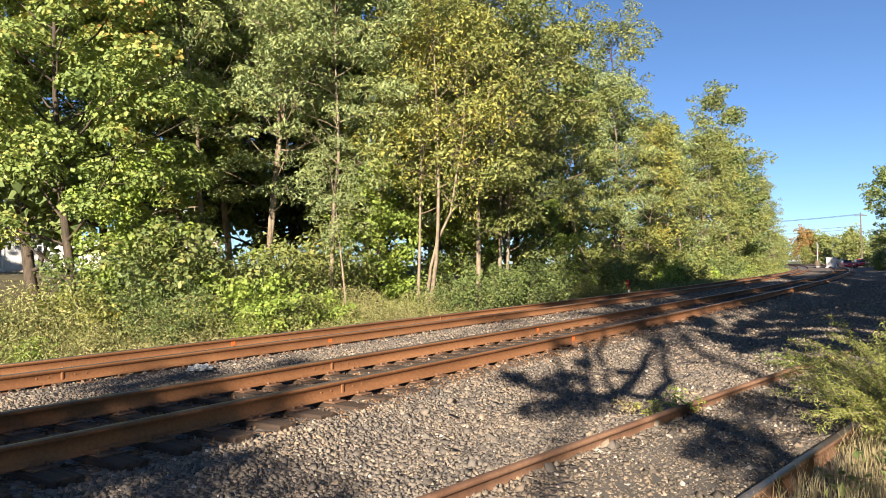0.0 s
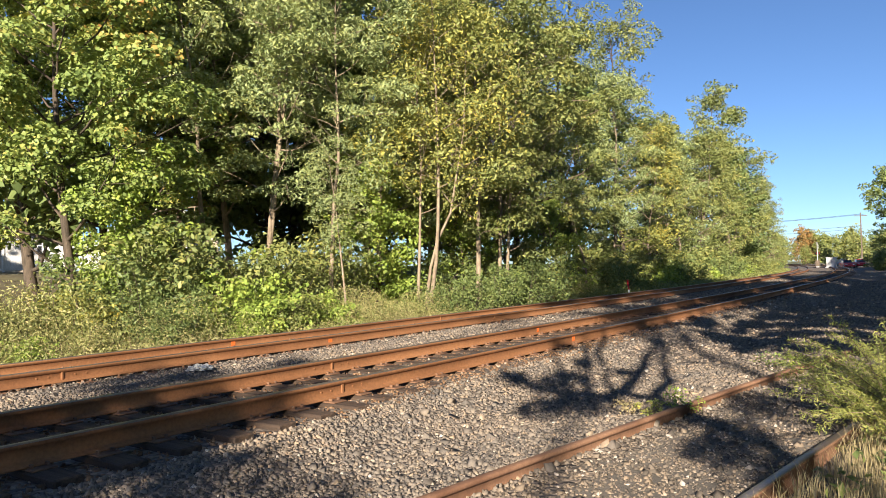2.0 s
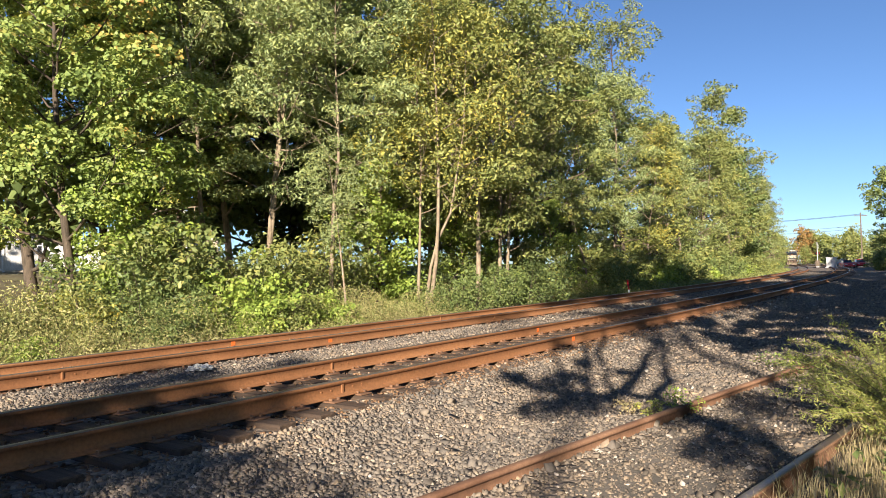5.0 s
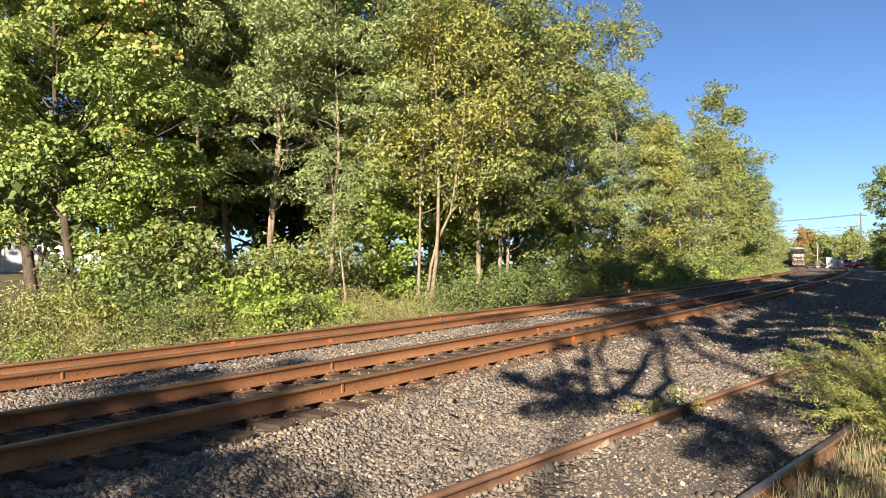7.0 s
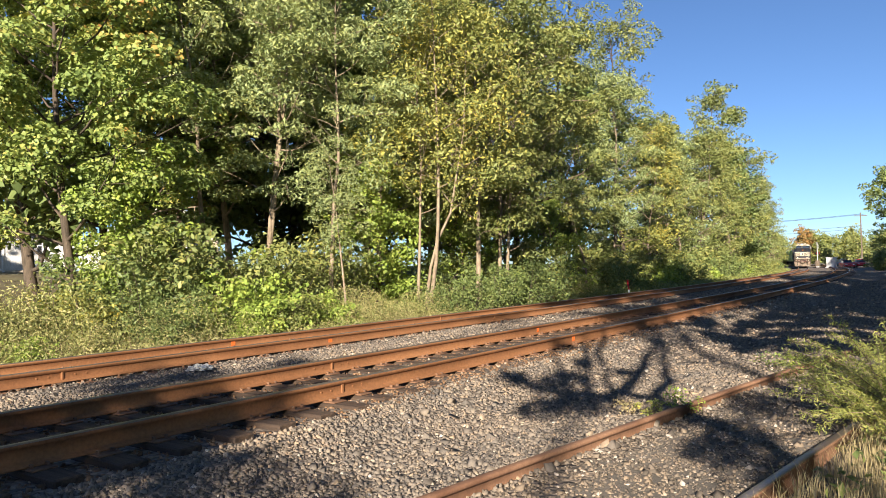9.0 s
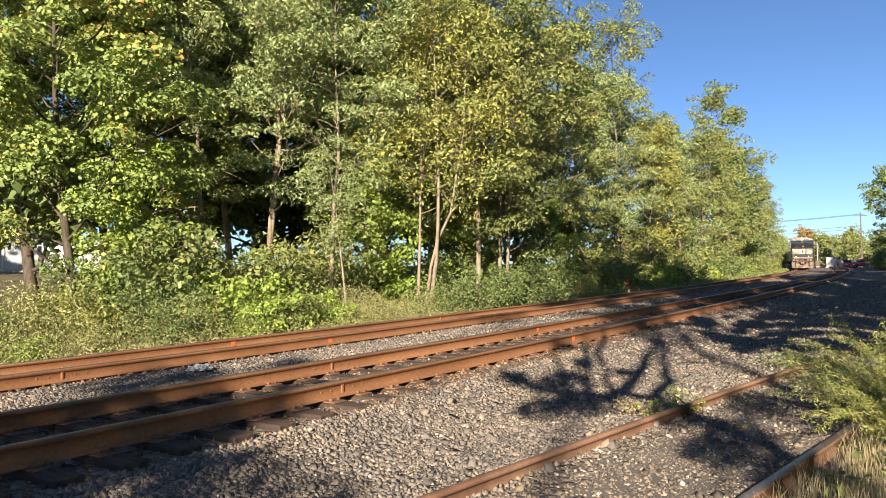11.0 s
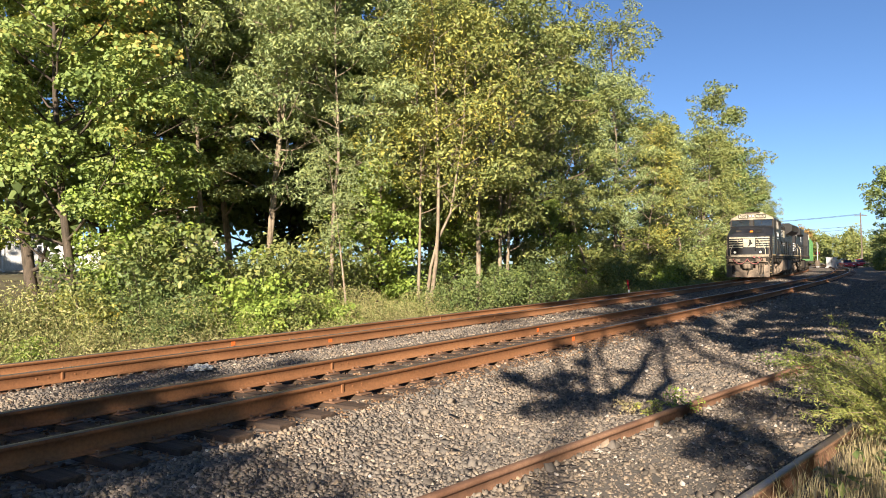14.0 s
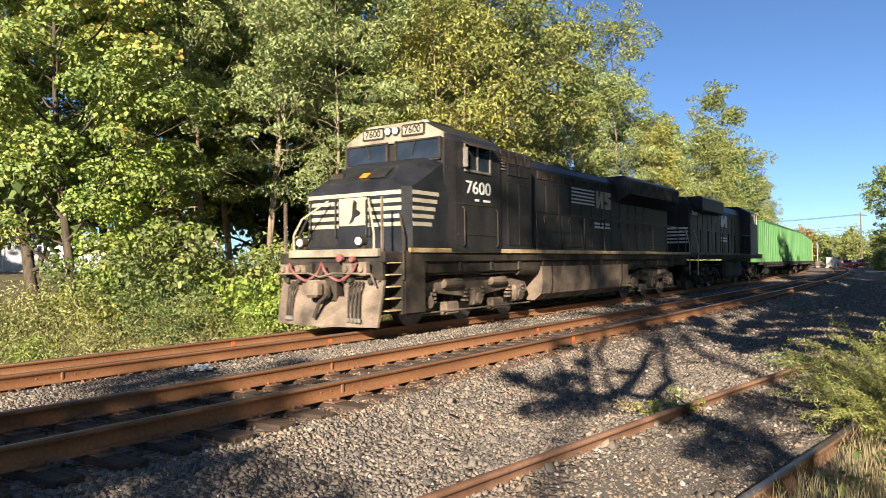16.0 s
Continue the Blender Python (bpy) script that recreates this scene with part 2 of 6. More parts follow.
def grid_lines(dense0, dense1, step, far):
    a = list(np.arange(dense0, dense1 + 1e-6, step))
    g = step
    while a[-1] < far:
        g *= 1.25
        a.append(a[-1] + g)
    g = step
    while a[0] > -far:
        g *= 1.25
        a.insert(0, a[0] - g)
    return np.array(a)


def build_ground():
    gx, gy = grid_lines(-16, 3, 0.16, 2500), grid_lines(-4, 45, 0.3, 2500)
    X, Y = np.meshgrid(gx, gy)
    Z = ground_z(X, Y)
    nx, ny = len(gx), len(gy)
    i = (np.arange(ny - 1)[:, None] * nx + np.arange(nx - 1)[None]).ravel()
    faces = np.stack([i, i + 1, i + nx + 1, i + nx], -1)
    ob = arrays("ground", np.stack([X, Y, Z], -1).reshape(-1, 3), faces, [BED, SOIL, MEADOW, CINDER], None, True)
    cx, cy = (X[:-1, :-1] + X[1:, 1:]).ravel() / 2, (Y[:-1, :-1] + Y[1:, 1:]).ravel() / 2
    off = np.interp(cy, RY, RX) - cx
    left = off - spacing(cy)
    wob = 0.35 * np.sin(cy * 0.8) + 0.25 * np.sin(cy * 2.3 + 1)
    mi = np.zeros(len(cx), dtype=np.int32)
    mi[left > 2.5 + wob] = 1
    mi[left > 40] = 2
    mi[(off < -4.1 + wob) & (cx > siding_x(cy) + 0.25)] = 3
    mi[(off < -6.6 + wob) & (cx > siding_x(cy) + 1.9)] = 1
    mi[off < -40] = 2
    mi[np.abs(cy) > 330] = 2
    ob.data.polygons.foreach_set("material_index", mi)
    tagged(ob, "grey crushed-stone ballast with weedy soil beside the tracks", "ground", kind="structure")


build_ground()


# ---- rails and ties ----
def rail_outline(h, head, foot):
    k = h / 0.186
    a, b = head / 2, foot / 2
    return [(-b, 0), (b, 0), (b, 0.012 * k), (0.022, 0.03 * k), (0.009, 0.045 * k), (0.009, 0.135 * k), (a, 0.148 * k),
            (a, 0.178 * k), (a - 0.008, h), (-a + 0.008, h), (-a, 0.178 * k), (-a, 0.148 * k), (-0.009, 0.135 * k), (-0.009, 0.045 * k), (-0.022, 0.03 * k), (-b, 0.012 * k)]


def sweep(name, centre, side, outline, mats, top, parent, label=""):
    """Draws an outline (across, up) along a line; faces numbered in top take the second material."""
    n, m = len(centre), len(outline)
    o = np.array(outline)
    V = centre[:, None, :] + side[:, None, :] * o[None, :, :1] + np.array([0, 0, 1.0]) * o[None, :, 1:]
    i, j = np.meshgrid(np.arange(n - 1), np.arange(m), indexing="ij")
    j2 = (j + 1) % m
    F = np.stack([i * m + j, i * m + j2, (i + 1) * m + j2, (i + 1) * m + j], -1).reshape(-1, 4)
    ob = arrays(name, V.reshape(-1, 3), F, mats, parent)
    mi = np.isin(j.ravel(), top).astype(np.int32)
    ob.data.polygons.foreach_set("material_index", mi)
    if label:
        ob["label"] = label
    return ob


def tie_mesh():
    bm = bmesh.new()
    box(bm, -1.30, 1.30, -0.115, 0.115, -0.18, 0.0, 0.012)
    return bm


def plate_mesh():
    bm = bmesh.new()
    box(bm, -0.19, 0.19, -0.10, 0.10, 0.0, 0.016, 0.004)
    for sx in (-0.10, 0.10):
        for sy in (-0.06, 0.06):
            box(bm, sx - 0.02, sx + 0.02, sy - 0.012, sy + 0.012, 0.014, 0.045, 0.004)
    return bm


def joint_mesh():
    bm = bmesh.new()
    box(bm, -0.024, 0.024, -0.018, 0.018, 0.02, 0.142, 0.006)
    for y in (-0.34, -0.18, 0.18, 0.34):
        cyl(bm, (-0.016, y, 0.085), (0.016, y, 0.085), 0.012, n=8)
    return bm


def main_track(off_of, cant, base, label, s0, s1, ties_to, joints):
    """A track of two rails on wooden ties; off_of gives its place to the left of the near track."""
    top = empty("railway_track")
    tagged(top, label, "railway track", "main line tracks", "structure")
    ss = np.concatenate([np.arange(s0, 60, 1.0), np.arange(60, s1, 3.0)])
    th = heading(ss)
    side = np.stack([np.cos(th), np.sin(th), 0 * th], -1)
    outline = rail_outline(0.186, 0.076, 0.152)
    for sg in (-1, 1):
        c = on_line(ss, off_of(ss) + sg * 0.755, base - sg * cant / 2 - 0.186)
        sweep("rail", c, side, outline, [RUST, RAILTOP], (7, 8, 9), top, "rust-brown steel rail with worn top")
    tie0, plate0, n = None, None, 0
    for s in np.arange(0.63 - 0.53 * 20, ties_to, 0.53):
        s = float(s) + random.uniform(-0.02, 0.02)
        p = on_line(s, float(off_of(s)), base - 0.203)
        if tie0 is None:
            ob = tie0 = part("tie", tie_mesh(), TIE, top, "dark creosoted wooden tie")
        else:
            ob = new("tie", tie0.data)
            ob.parent = top
            ob["label"] = "dark creosoted wooden tie"
        ob.matrix_basis = pose(*p, random.uniform(-0.5, 0.5), math.degrees(-cant / 1.5) * -1, math.degrees(float(heading(s))) + random.uniform(-1, 1)) @ pose(random.uniform(-0.05, 0.05), 0, 0)
        n += 1
        if s < 30:
            for sx in (-0.755, 0.755):
                if plate0 is None:
                    pl = plate0 = part("tie_plate", plate_mesh(), PLATE, ob)
                else:
                    pl = new("tie_plate", plate0.data)
                    pl.parent = ob
                pl.matrix_basis = pose(sx - ob.matrix_basis.translation.x * 0, 0, 0.001)
    j0 = None
    for s, sg in joints:
        p = on_line(s, float(off_of(s)) + sg * 0.755, base - sg * cant / 2 - 0.186)
        if j0 is None:
            jo = j0 = part("rail_joint", joint_mesh(), RUST, top, "welded joint with bolt heads on the rail")
        else:
            jo = new("rail_joint", j0.data)
            jo.parent = top
        jo.matrix_basis = pose(*p, 0, 0, math.degrees(float(heading(s))))
    return top


main_track(lambda s: 0.0 * np.asarray(s), 0.0, 0.0, "rusty main line track on dark wooden ties", -20, 420, 130, [(6.2, -1), (7.6, 1), (17.9, -1), (17.2, 1), (29.4, -1)])
main_track(spacing, 0.023, 0.012, "rusty far main line track carrying the train", -20, 420, 120, [(5.1, -1), (3.9, 1), (16.5, -1), (16.2, 1)])


def siding():
    top = tagged(empty("railway_siding"), "old rusty siding track sunk in dirt and stones", "railway track", kind="structure")
    ys = np.arange(-6, 60, 1.0)
    for k, dx in enumerate((0.0, 1.51)):
        x = siding_x(ys) + dx
        c = np.stack([x, ys, np.full_like(ys, -0.125 - 0.15)], -1)
        t = np.gradient(x, ys)
        sd = np.stack([np.ones_like(t), -t, 0 * t], -1)
        sd /= np.linalg.norm(sd, axis=1)[:, None]
        sweep("rail", c, sd, rail_outline(0.15, 0.066, 0.13), [OLDRAIL, RAILTOP if k else OLDRAIL], (7, 8, 9), top, "dull rusty rail")
    t0 = None
    for y in np.arange(-4, 34, 0.62):
        x = float(siding_x(y)) + 0.755
        if t0 is None:
            ob = t0 = part("tie", tie_mesh(), TIE, top, "weathered tie half buried in dirt")
        else:
            ob = new("tie", t0.data)
            ob.parent = top
        ob.matrix_basis = pose(x, y, -0.335 - random.uniform(0.0, 0.03), 0, 0, -math.degrees(math.atan(0.0866 + 0.0046 * y)) + random.uniform(-2, 2))


siding()


# ---- loose stones ----
def stones():
    rng = np.random.default_rng(5)
    base = np.array([(1, 0, 0), (-1, 0, 0), (0, 1, 0), (0, -1, 0), (0, 0, 1), (0, 0, -1)], float)
    tri8 = np.array([(0, 2, 4), (2, 1, 4), (1, 3, 4), (3, 0, 4), (2, 0, 5), (1, 2, 5), (3, 1, 5), (0, 3, 5)])
    cube = np.array([(x, y, z) for z in (-1, 1) for y in (-1, 1) for x in (-1, 1)], float) * 0.75
    tri12 = np.array([(0, 2, 3), (0, 3, 1), (4, 5, 7), (4, 7, 6), (0, 1, 5), (0, 5, 4), (2, 6, 7), (2, 7, 3), (0, 4, 6), (0, 6, 2), (1, 3, 7), (1, 7, 5)])
    VV, FF, nv = [], [], 0

    def scatter(n, y0, y1, x0, x1, size, shape, faces, keep):
        nonlocal nv
        y = y0 + (y1 - y0) * rng.random(n)
        x = x0 + (x1 - x0) * rng.random(n)
        k = keep(x, y)
        x, y = x[k], y[k]
        n = len(x)
        s = size * (0.55 + 0.75 * rng.random(n) ** 1.6)
        P = shape[None] * (1.05 + 0.3 * rng.standard_normal((n, len(shape), 3)))
        P *= (s[:, None, None] * np.stack([0.62 + 0.3 * rng.random(n), 0.55 + 0.25 * rng.random(n), 0.38 + 0.2 * rng.random(n)], -1)[:, None])
        q = rng.standard_normal((n, 4))
        q[:, 0] += 1.0
        q /= np.linalg.norm(q, axis=1)[:, None]
        w, a, b, c = q.T
        R = np.stack([1 - 2 * (b * b + c * c), 2 * (a * b - c * w), 2 * (a * c + b * w), 2 * (a * b + c * w), 1 - 2 * (a * a + c * c), 2 * (b * c - a * w),
                      2 * (a * c - b * w), 2 * (b * c + a * w), 1 - 2 * (a * a + b * b)], -1).reshape(n, 3, 3)
        P = np.einsum("nij,nkj->nki", R, P)
        z = ground_z(x, y) + s * (0.32 * rng.random(n) - 0.16)
        P += np.stack([x, y, z], -1)[:, None]
        VV.append(P.reshape(-1, 3))
        m = len(shape)
        FF.append((faces[None] + (nv + np.arange(n) * m)[:, None, None]).reshape(-1, 3))
        nv += n * m

    def off_of(x, y):
        return np.interp(y, RY, RX) - x

    def zone(x, y):
        """0 open ballast, 1 between a main track's rails and on its ties, 2 siding dirt, -1 none."""
        o = off_of(x, y)
        left = o - spacing(y)
        z_ = np.where((np.abs(o) < 1.32) | ((left > -0.68) & (left < 1.32)), 1, 0)
        z_ = np.where(x > siding_x(y) + 0.1, 2, z_)
        return np.where((left < 2.5) & (x < siding_x(y) + 1.45) & (x < -0.06 * y + 0.2), z_, -1)

    def build(name, mat, label):
        nonlocal nv
        ob = arrays(name, np.concatenate(VV), np.concatenate(FF), mat)
        tagged(ob, label, "ballast", kind="stuff")
        VV.clear()
        FF.clear()
        nv = 0

    def open_bed(x, y):
        return zone(x, y) == 0

    def cribs(x, y):
        o = off_of(x, y)
        return (zone(x, y) == 1) & (np.abs(((y - 0.63) / 0.53 + 0.5) % 1 - 0.5) * 0.53 > 0.1) & (rng.random(len(x)) < 0.8) | ((o < -0.84) & (o > -1.5) & (y > 5.5) & (rng.random(len(x)) < 0.85))

    def dirt(x, y):
        return (zone(x, y) == 2) & (rng.random(len(x)) < 0.75)

    scatter(34000, 2.5, 7, -9.5, 0.2, 0.0275, cube, tri12, open_bed)
    scatter(23000, 7, 12, -9.5, 0.2, 0.032, cube, tri12, open_bed)
    scatter(12000, 2, 16, -13.6, -9.0, 0.04, base, tri8, open_bed)
    scatter(21000, 12, 26, -14.0, -0.6, 0.05, base, tri8, open_bed)
    scatter(9000, 26, 60, -16, -2, 0.075, base, tri8, open_bed)
    scatter(600, 2.5, 12, -5.0, 0.0, 0.06, cube, tri12, open_bed)
    build("ballast_stones", STONE, "loose grey and tan crushed ballast stones")
    scatter(30000, 0, 16, -13.0, -4.8, 0.036, base, tri8, cribs)
    scatter(8000, 16, 40, -14.0, -5.5, 0.05, base, tri8, cribs)
    build("crib_stones", RUSTSTONE, "rust-stained ballast between the ties")
    scatter(34000, 2.5, 9, -4.0, 0.4, 0.025, base, tri8, dirt)
    scatter(9000, 9, 18, -3.5, 0.4, 0.032, base, tri8, dirt)
    scatter(900, 2.5, 14, -4.0, 0.4, 0.05, cube, tri12, dirt)
    build("cinder_stones", DARKSTONE, "dark fine cinders and stones in the siding")


stones()


# ---- trees ----
def leaf_cloud(rng, centres, radii, counts, size, slim=0.6, flat=0.7, droop=0.25):
    """Folded four-cornered leaves in clumps round the centres, denser on each clump's shell."""
    C = np.repeat(centres, counts, axis=0)
    R = np.repeat(radii, counts)
    n = len(C)
    d = rng.standard_normal((n, 3))
    d[:, 2] = np.where(rng.random(n) < 0.55, np.abs(d[:, 2]), d[:, 2])
    d /= np.linalg.norm(d, axis=1)[:, None]
    r = R * (0.35 + 0.65 * rng.random(n) ** 0.45)
    P = C + d * r[:, None] * np.array([1, 1, flat])
    P[:, 2] -= droop * R * (np.abs(d[:, 0]) + np.abs(d[:, 1])) * 0.5
    nrm = d * 0.6 + np.array([0, 0, 0.55]) + 0.55 * rng.standard_normal((n, 3))
    nrm /= np.linalg.norm(nrm, axis=1)[:, None]
    t = rng.standard_normal((n, 3)) + np.array([0, 0, -0.4])
    t -= nrm * np.sum(t * nrm, axis=1)[:, None]
    t /= np.linalg.norm(t, axis=1)[:, None]
    b = np.cross(nrm, t)
    L = (size * (0.6 + 0.8 * rng.random(n)))[:, None]
    W = L * slim
    V = np.stack([P - t * L * 0.5, P + b * W * 0.5 + nrm * L * 0.12, P + t * L * 0.5, P - b * W * 0.5 + nrm * L * 0.12], 1)
    i = np.arange(n)[:, None] * 4
    F = np.concatenate([i + np.array([[0, 1, 2]]), i + np.array([[0, 2, 3]])], 0)
    return V.reshape(-1, 3), F


def tube(path, radii, n=7):
    """Vertices and faces of a tapered tube along a path."""
    path = np.asarray(path, float)
    t = np.gradient(path, axis=0)
    t /= np.linalg.norm(t, axis=1)[:, None] + 1e-9
    ref = np.array([0.31, 0.95, 0.05])
    u = np.cross(t, ref)
    u /= np.linalg.norm(u, axis=1)[:, None] + 1e-9
    w = np.cross(t, u)
    a = np.linspace(0, 2 * np.pi, n, endpoint=False)
    V = path[:, None] + np.asarray(radii)[:, None, None] * (np.cos(a)[None, :, None] * u[:, None] + np.sin(a)[None, :, None] * w[:, None])
    m = len(path)
    i, j = np.meshgrid(np.arange(m - 1), np.arange(n), indexing="ij")
    j2 = (j + 1) % n
    F = np.stack([i * n + j, i * n + j2, (i + 1) * n + j2, (i + 1) * n + j], -1).reshape(-1, 4)
    return V.reshape(-1, 3), F


class Wood:
    def __init__(self):
        self.V, self.F, self.n = [], [], 0

    def add(self, path, radii, n=7):
        v, f = tube(path, radii, n)
        self.V.append(v)
        self.F.append(f + self.n)
        self.n += len(v)

    def object(self, name, mat, parent):
        return arrays(name, np.concatenate(self.V), np.concatenate(self.F), mat, parent, True)


def branch_path(rng, p, d, length, n=6, wander=0.12, lift=0.05):
    pts = [np.array(p, float)]
    d = np.array(d, float)
    for k in range(n - 1):
        d = d + wander * rng.standard_normal(3) + np.array([0, 0, lift])
        d /= np.linalg.norm(d)
        pts.append(pts[-1] + d * length / (n - 1))
    return np.array(pts)


def make_tree(seed, height, spread, bare, girth, leaves, size, leafmat, bark, stems=1, slim=0.6, clump=0.9, lean=0.0, flat=0.7, density=1.0, name="tree", droop=0.25, courses=None):
    """A tree with tapered stem, limbs, twigs and a crown of leaf clumps, at the origin. bare: the leafless share of the stem.
    courses: for each stem, its way as (across, up) from the root."""
    rng = np.random.default_rng(seed)
    top = empty(name)
    wood = Wood()
    cs, rs = [], []
    for s in range(len(courses) if courses else stems):
        az = rng.random() * 6.28
        tilt = lean + (0.05 if stems == 1 else 0.16) * rng.random() + (0.1 if stems > 1 else 0)
        d0 = np.array([math.cos(az) * tilt, math.sin(az) * tilt, 1.0])
        d0 /= np.linalg.norm(d0)
        h = height * (1.0 if s == 0 else 0.75 + 0.2 * rng.random())
        trunk = branch_path(rng, (0.15 * s, 0, -0.3), d0, h, 12, 0.055, 0.03)
        g = girth * (1 if stems == 1 else 0.75)
        if courses:
            way = np.array(courses[s], float)
            up = np.linspace(way[0, 1], way[-1, 1], 12)
            depth_ = np.cumsum(0.07 * rng.standard_normal(12)) * (up > 1)
            trunk = np.stack([np.interp(up, way[:, 1], way[:, 0]), depth_, up - (0.3 if s == 0 else 0)], -1)
            g = girth * (1 if s == 0 else 0.8)
        rad = g * (1 - 0.93 * np.linspace(0, 1, 12) ** 0.9)
        rad[0] *= 1.5 if not courses or s == 0 else 1.0
        wood.add(trunk, rad, 9)
        nl = int(9 + 5 * spread)
        for k in range(nl):
            f = bare + (1 - bare) * (k + rng.random()) / nl
            p = np.array([np.interp(f * 11, np.arange(12), trunk[:, i]) for i in range(3)])
            az = k * 2.4 + rng.random()
            reach = spread * (0.45 + 0.75 * rng.random()) * (1.05 - 0.62 * ((f - bare) / (1 - bare + 1e-6)) ** 1.6)
            reach *= 0.55 + 0.45 * min(1, (f - bare) / 0.15 + 0.35)
            up = 0.25 + 0.8 * f * rng.random()
            dd = np.array([math.cos(az), math.sin(az), up])
            dd /= np.linalg.norm(dd)
            limb = branch_path(rng, p, dd, reach, 6, 0.16, 0.06)
            r0 = max(0.012, g * 0.42 * (1 - 0.75 * f))
            wood.add(limb, np.linspace(r0, r0 * 0.2, 6), 5)
            for q in range(2, 6):
                for w in range(2):
                    tw = branch_path(rng, limb[q], rng.standard_normal(3) * 0.6 + dd * 0.7, clump * (0.6 + 0.7 * rng.random()), 3, 0.2, 0.05)
                    if w == 0:
                        wood.add(tw, (r0 * 0.3, r0 * 0.2, r0 * 0.08), 3)
                    if rng.random() < density:
                        cs.append(tw[-1])
                        rs.append(clump * (0.45 + 0.6 * rng.random()))
        cs.append(trunk[-1])
        rs.append(clump)
    wood.object("trunk", bark, top)
    cs, rs = np.array(cs), np.array(rs)
    w = rs ** 2
    counts = np.maximum(3, (leaves * w / w.sum()).astype(int))
    V, F = leaf_cloud(rng, cs, rs, counts, size, slim, flat, droop)
    arrays("crown", V, F, leafmat, top)
    return top


def place(ob, x, y, rz=0.0, k=1.0, kz=None):
    ob.scale = (k, k, kz or k)
    ob.matrix_basis = pose(x, y, float(ground_z(x, y)), 0, 0, rz) @ Matrix.Diagonal((k, k, kz or k, 1))
    return ob


def again(ob, x, y, rz=0.0, k=1.0):
    c = copy_thing(ob, pose(x, y, float(ground_z(x, y)), 0, 0, rz))
    c.scale = (k, k, k)
    return c


def off_place(s, off):
    p = on_line(s, off)
    return float(p[0]), float(p[1])


# ---- the train ----
BLACK = two_tone("black_paint", (0.016, 0.016, 0.018), (0.036, 0.034, 0.033), 1.5, 0.42, 0.0, 12, 0.04, stretch=(1, 1, 0.3), spec=0.22).m
NOSE = two_tone("satin_black_paint", (0.013, 0.014, 0.017), (0.03, 0.03, 0.033), 1.5, 0.34, 0.0, 12, 0.04, spec=0.5).m
GRIME = two_tone("grimy_black", (0.02, 0.018, 0.016), (0.075, 0.06, 0.045), 1.8, 0.7, 0.0, 25, 0.15, spec=0.2).m
DUST = two_tone("dusty_steel", (0.09, 0.068, 0.052), (0.27, 0.205, 0.15), 1.6, 0.8, 0.0, 30, 0.15).m
CREAM = two_tone("worn_white_paint", (0.36, 0.32, 0.23), (0.52, 0.47, 0.35), 3.0, 0.5, 0.0, 40, 0.05).m
WHITE = two_tone("white_lettering", (0.68, 0.68, 0.66), (0.8, 0.8, 0.78), 4.0, 0.5, 0.0, 40, 0.03).m
TAN = two_tone("dusty_tan_paint", (0.19, 0.16, 0.115), (0.38, 0.325, 0.24), 2.2, 0.6, 0.0, 25, 0.08).m
SILL = two_tone("faded_yellow_edge", (0.34, 0.22, 0.09), (0.62, 0.48, 0.28), 2.5, 0.6, 0.0, 20, 0.05).m
ORANGEPAINT = two_tone("orange_paint", (0.75, 0.20, 0.02), (0.8, 0.30, 0.03), 6, 0.5).m
GREYALU = two_tone("dull_aluminium", (0.13, 0.12, 0.105), (0.25, 0.23, 0.2), 4, 0.5, 0.2).m
HOSE = two_tone("red_rubber_hose", (0.20, 0.06, 0.06), (0.30, 0.12, 0.11), 5, 0.6).m
STEEL = two_tone("wheel_steel", (0.10, 0.085, 0.07), (0.22, 0.19, 0.16), 3, 0.5, 0.6).m
VINYL = two_tone("white_vinyl", (0.70, 0.71, 0.72), (0.8, 0.8, 0.8), 1.0, 0.45, 0.0, 12, 0.02).m
gl = Mat("dark_cab_glass", 0.06, 0.0, 0.9)
gl.color(gl.ramp(gl.noise(1.2, 2), [(0.3, (0.012, 0.016, 0.022)), (0.7, (0.03, 0.04, 0.05))]))
GLASS = gl.m
lampm = Mat("lit_headlight", 0.3)
lampm.color((0.4, 0.36, 0.3))
lampm.p.inputs["Emission Color"].default_value = (1.0, 0.86, 0.62, 1)
lampm.p.inputs["Emission Strength"].default_value = 0.4
LIT = lampm.m
gn = Mat("green_car_paint", 0.5)
gpatch = gn.ramp(gn.noise(0.7, 5, 0.6, (1, 1, 0.25)), [(0.3, (0.045, 0.16, 0.05)), (0.7, (0.11, 0.27, 0.09))])
gn.color(gn.mix(gpatch, gn.ramp(gn.noise(9, 4, 0.6, (1, 1, 0.15)), [(0.3, (0.7, 0.68, 0.62)), (0.7, (1.1, 1.1, 1.1))]), 0.8, "MULTIPLY"))
GREEN = gn.m
yl = two_tone("faded_olive_car_paint", (0.24, 0.24, 0.09), (0.36, 0.34, 0.15), 1.0, 0.6, 0, 14, 0.05)
OLIVECAR = yl.m


def lettering(text, size, m, material, parent, label=""):
    cu = bpy.data.curves.new("lettering", "FONT")
    cu.body, cu.size, cu.extrude, cu.align_x, cu.align_y = text, size, 0.006, "CENTER", "CENTER"
    cu.offset = size * 0.006
    tmp = bpy.data.objects.new("lettering", cu)
    scene.collection.objects.link(tmp)
    me = bpy.data.meshes.new_from_object(tmp.evaluated_get(bpy.context.evaluated_depsgraph_get()))
    bpy.data.objects.remove(tmp)
    me.materials.clear()
    me.materials.append(material)
    ob = new("lettering", me)
    ob.parent = parent
    ob.matrix_basis = m
    if label:
        ob["label"] = label
    return ob


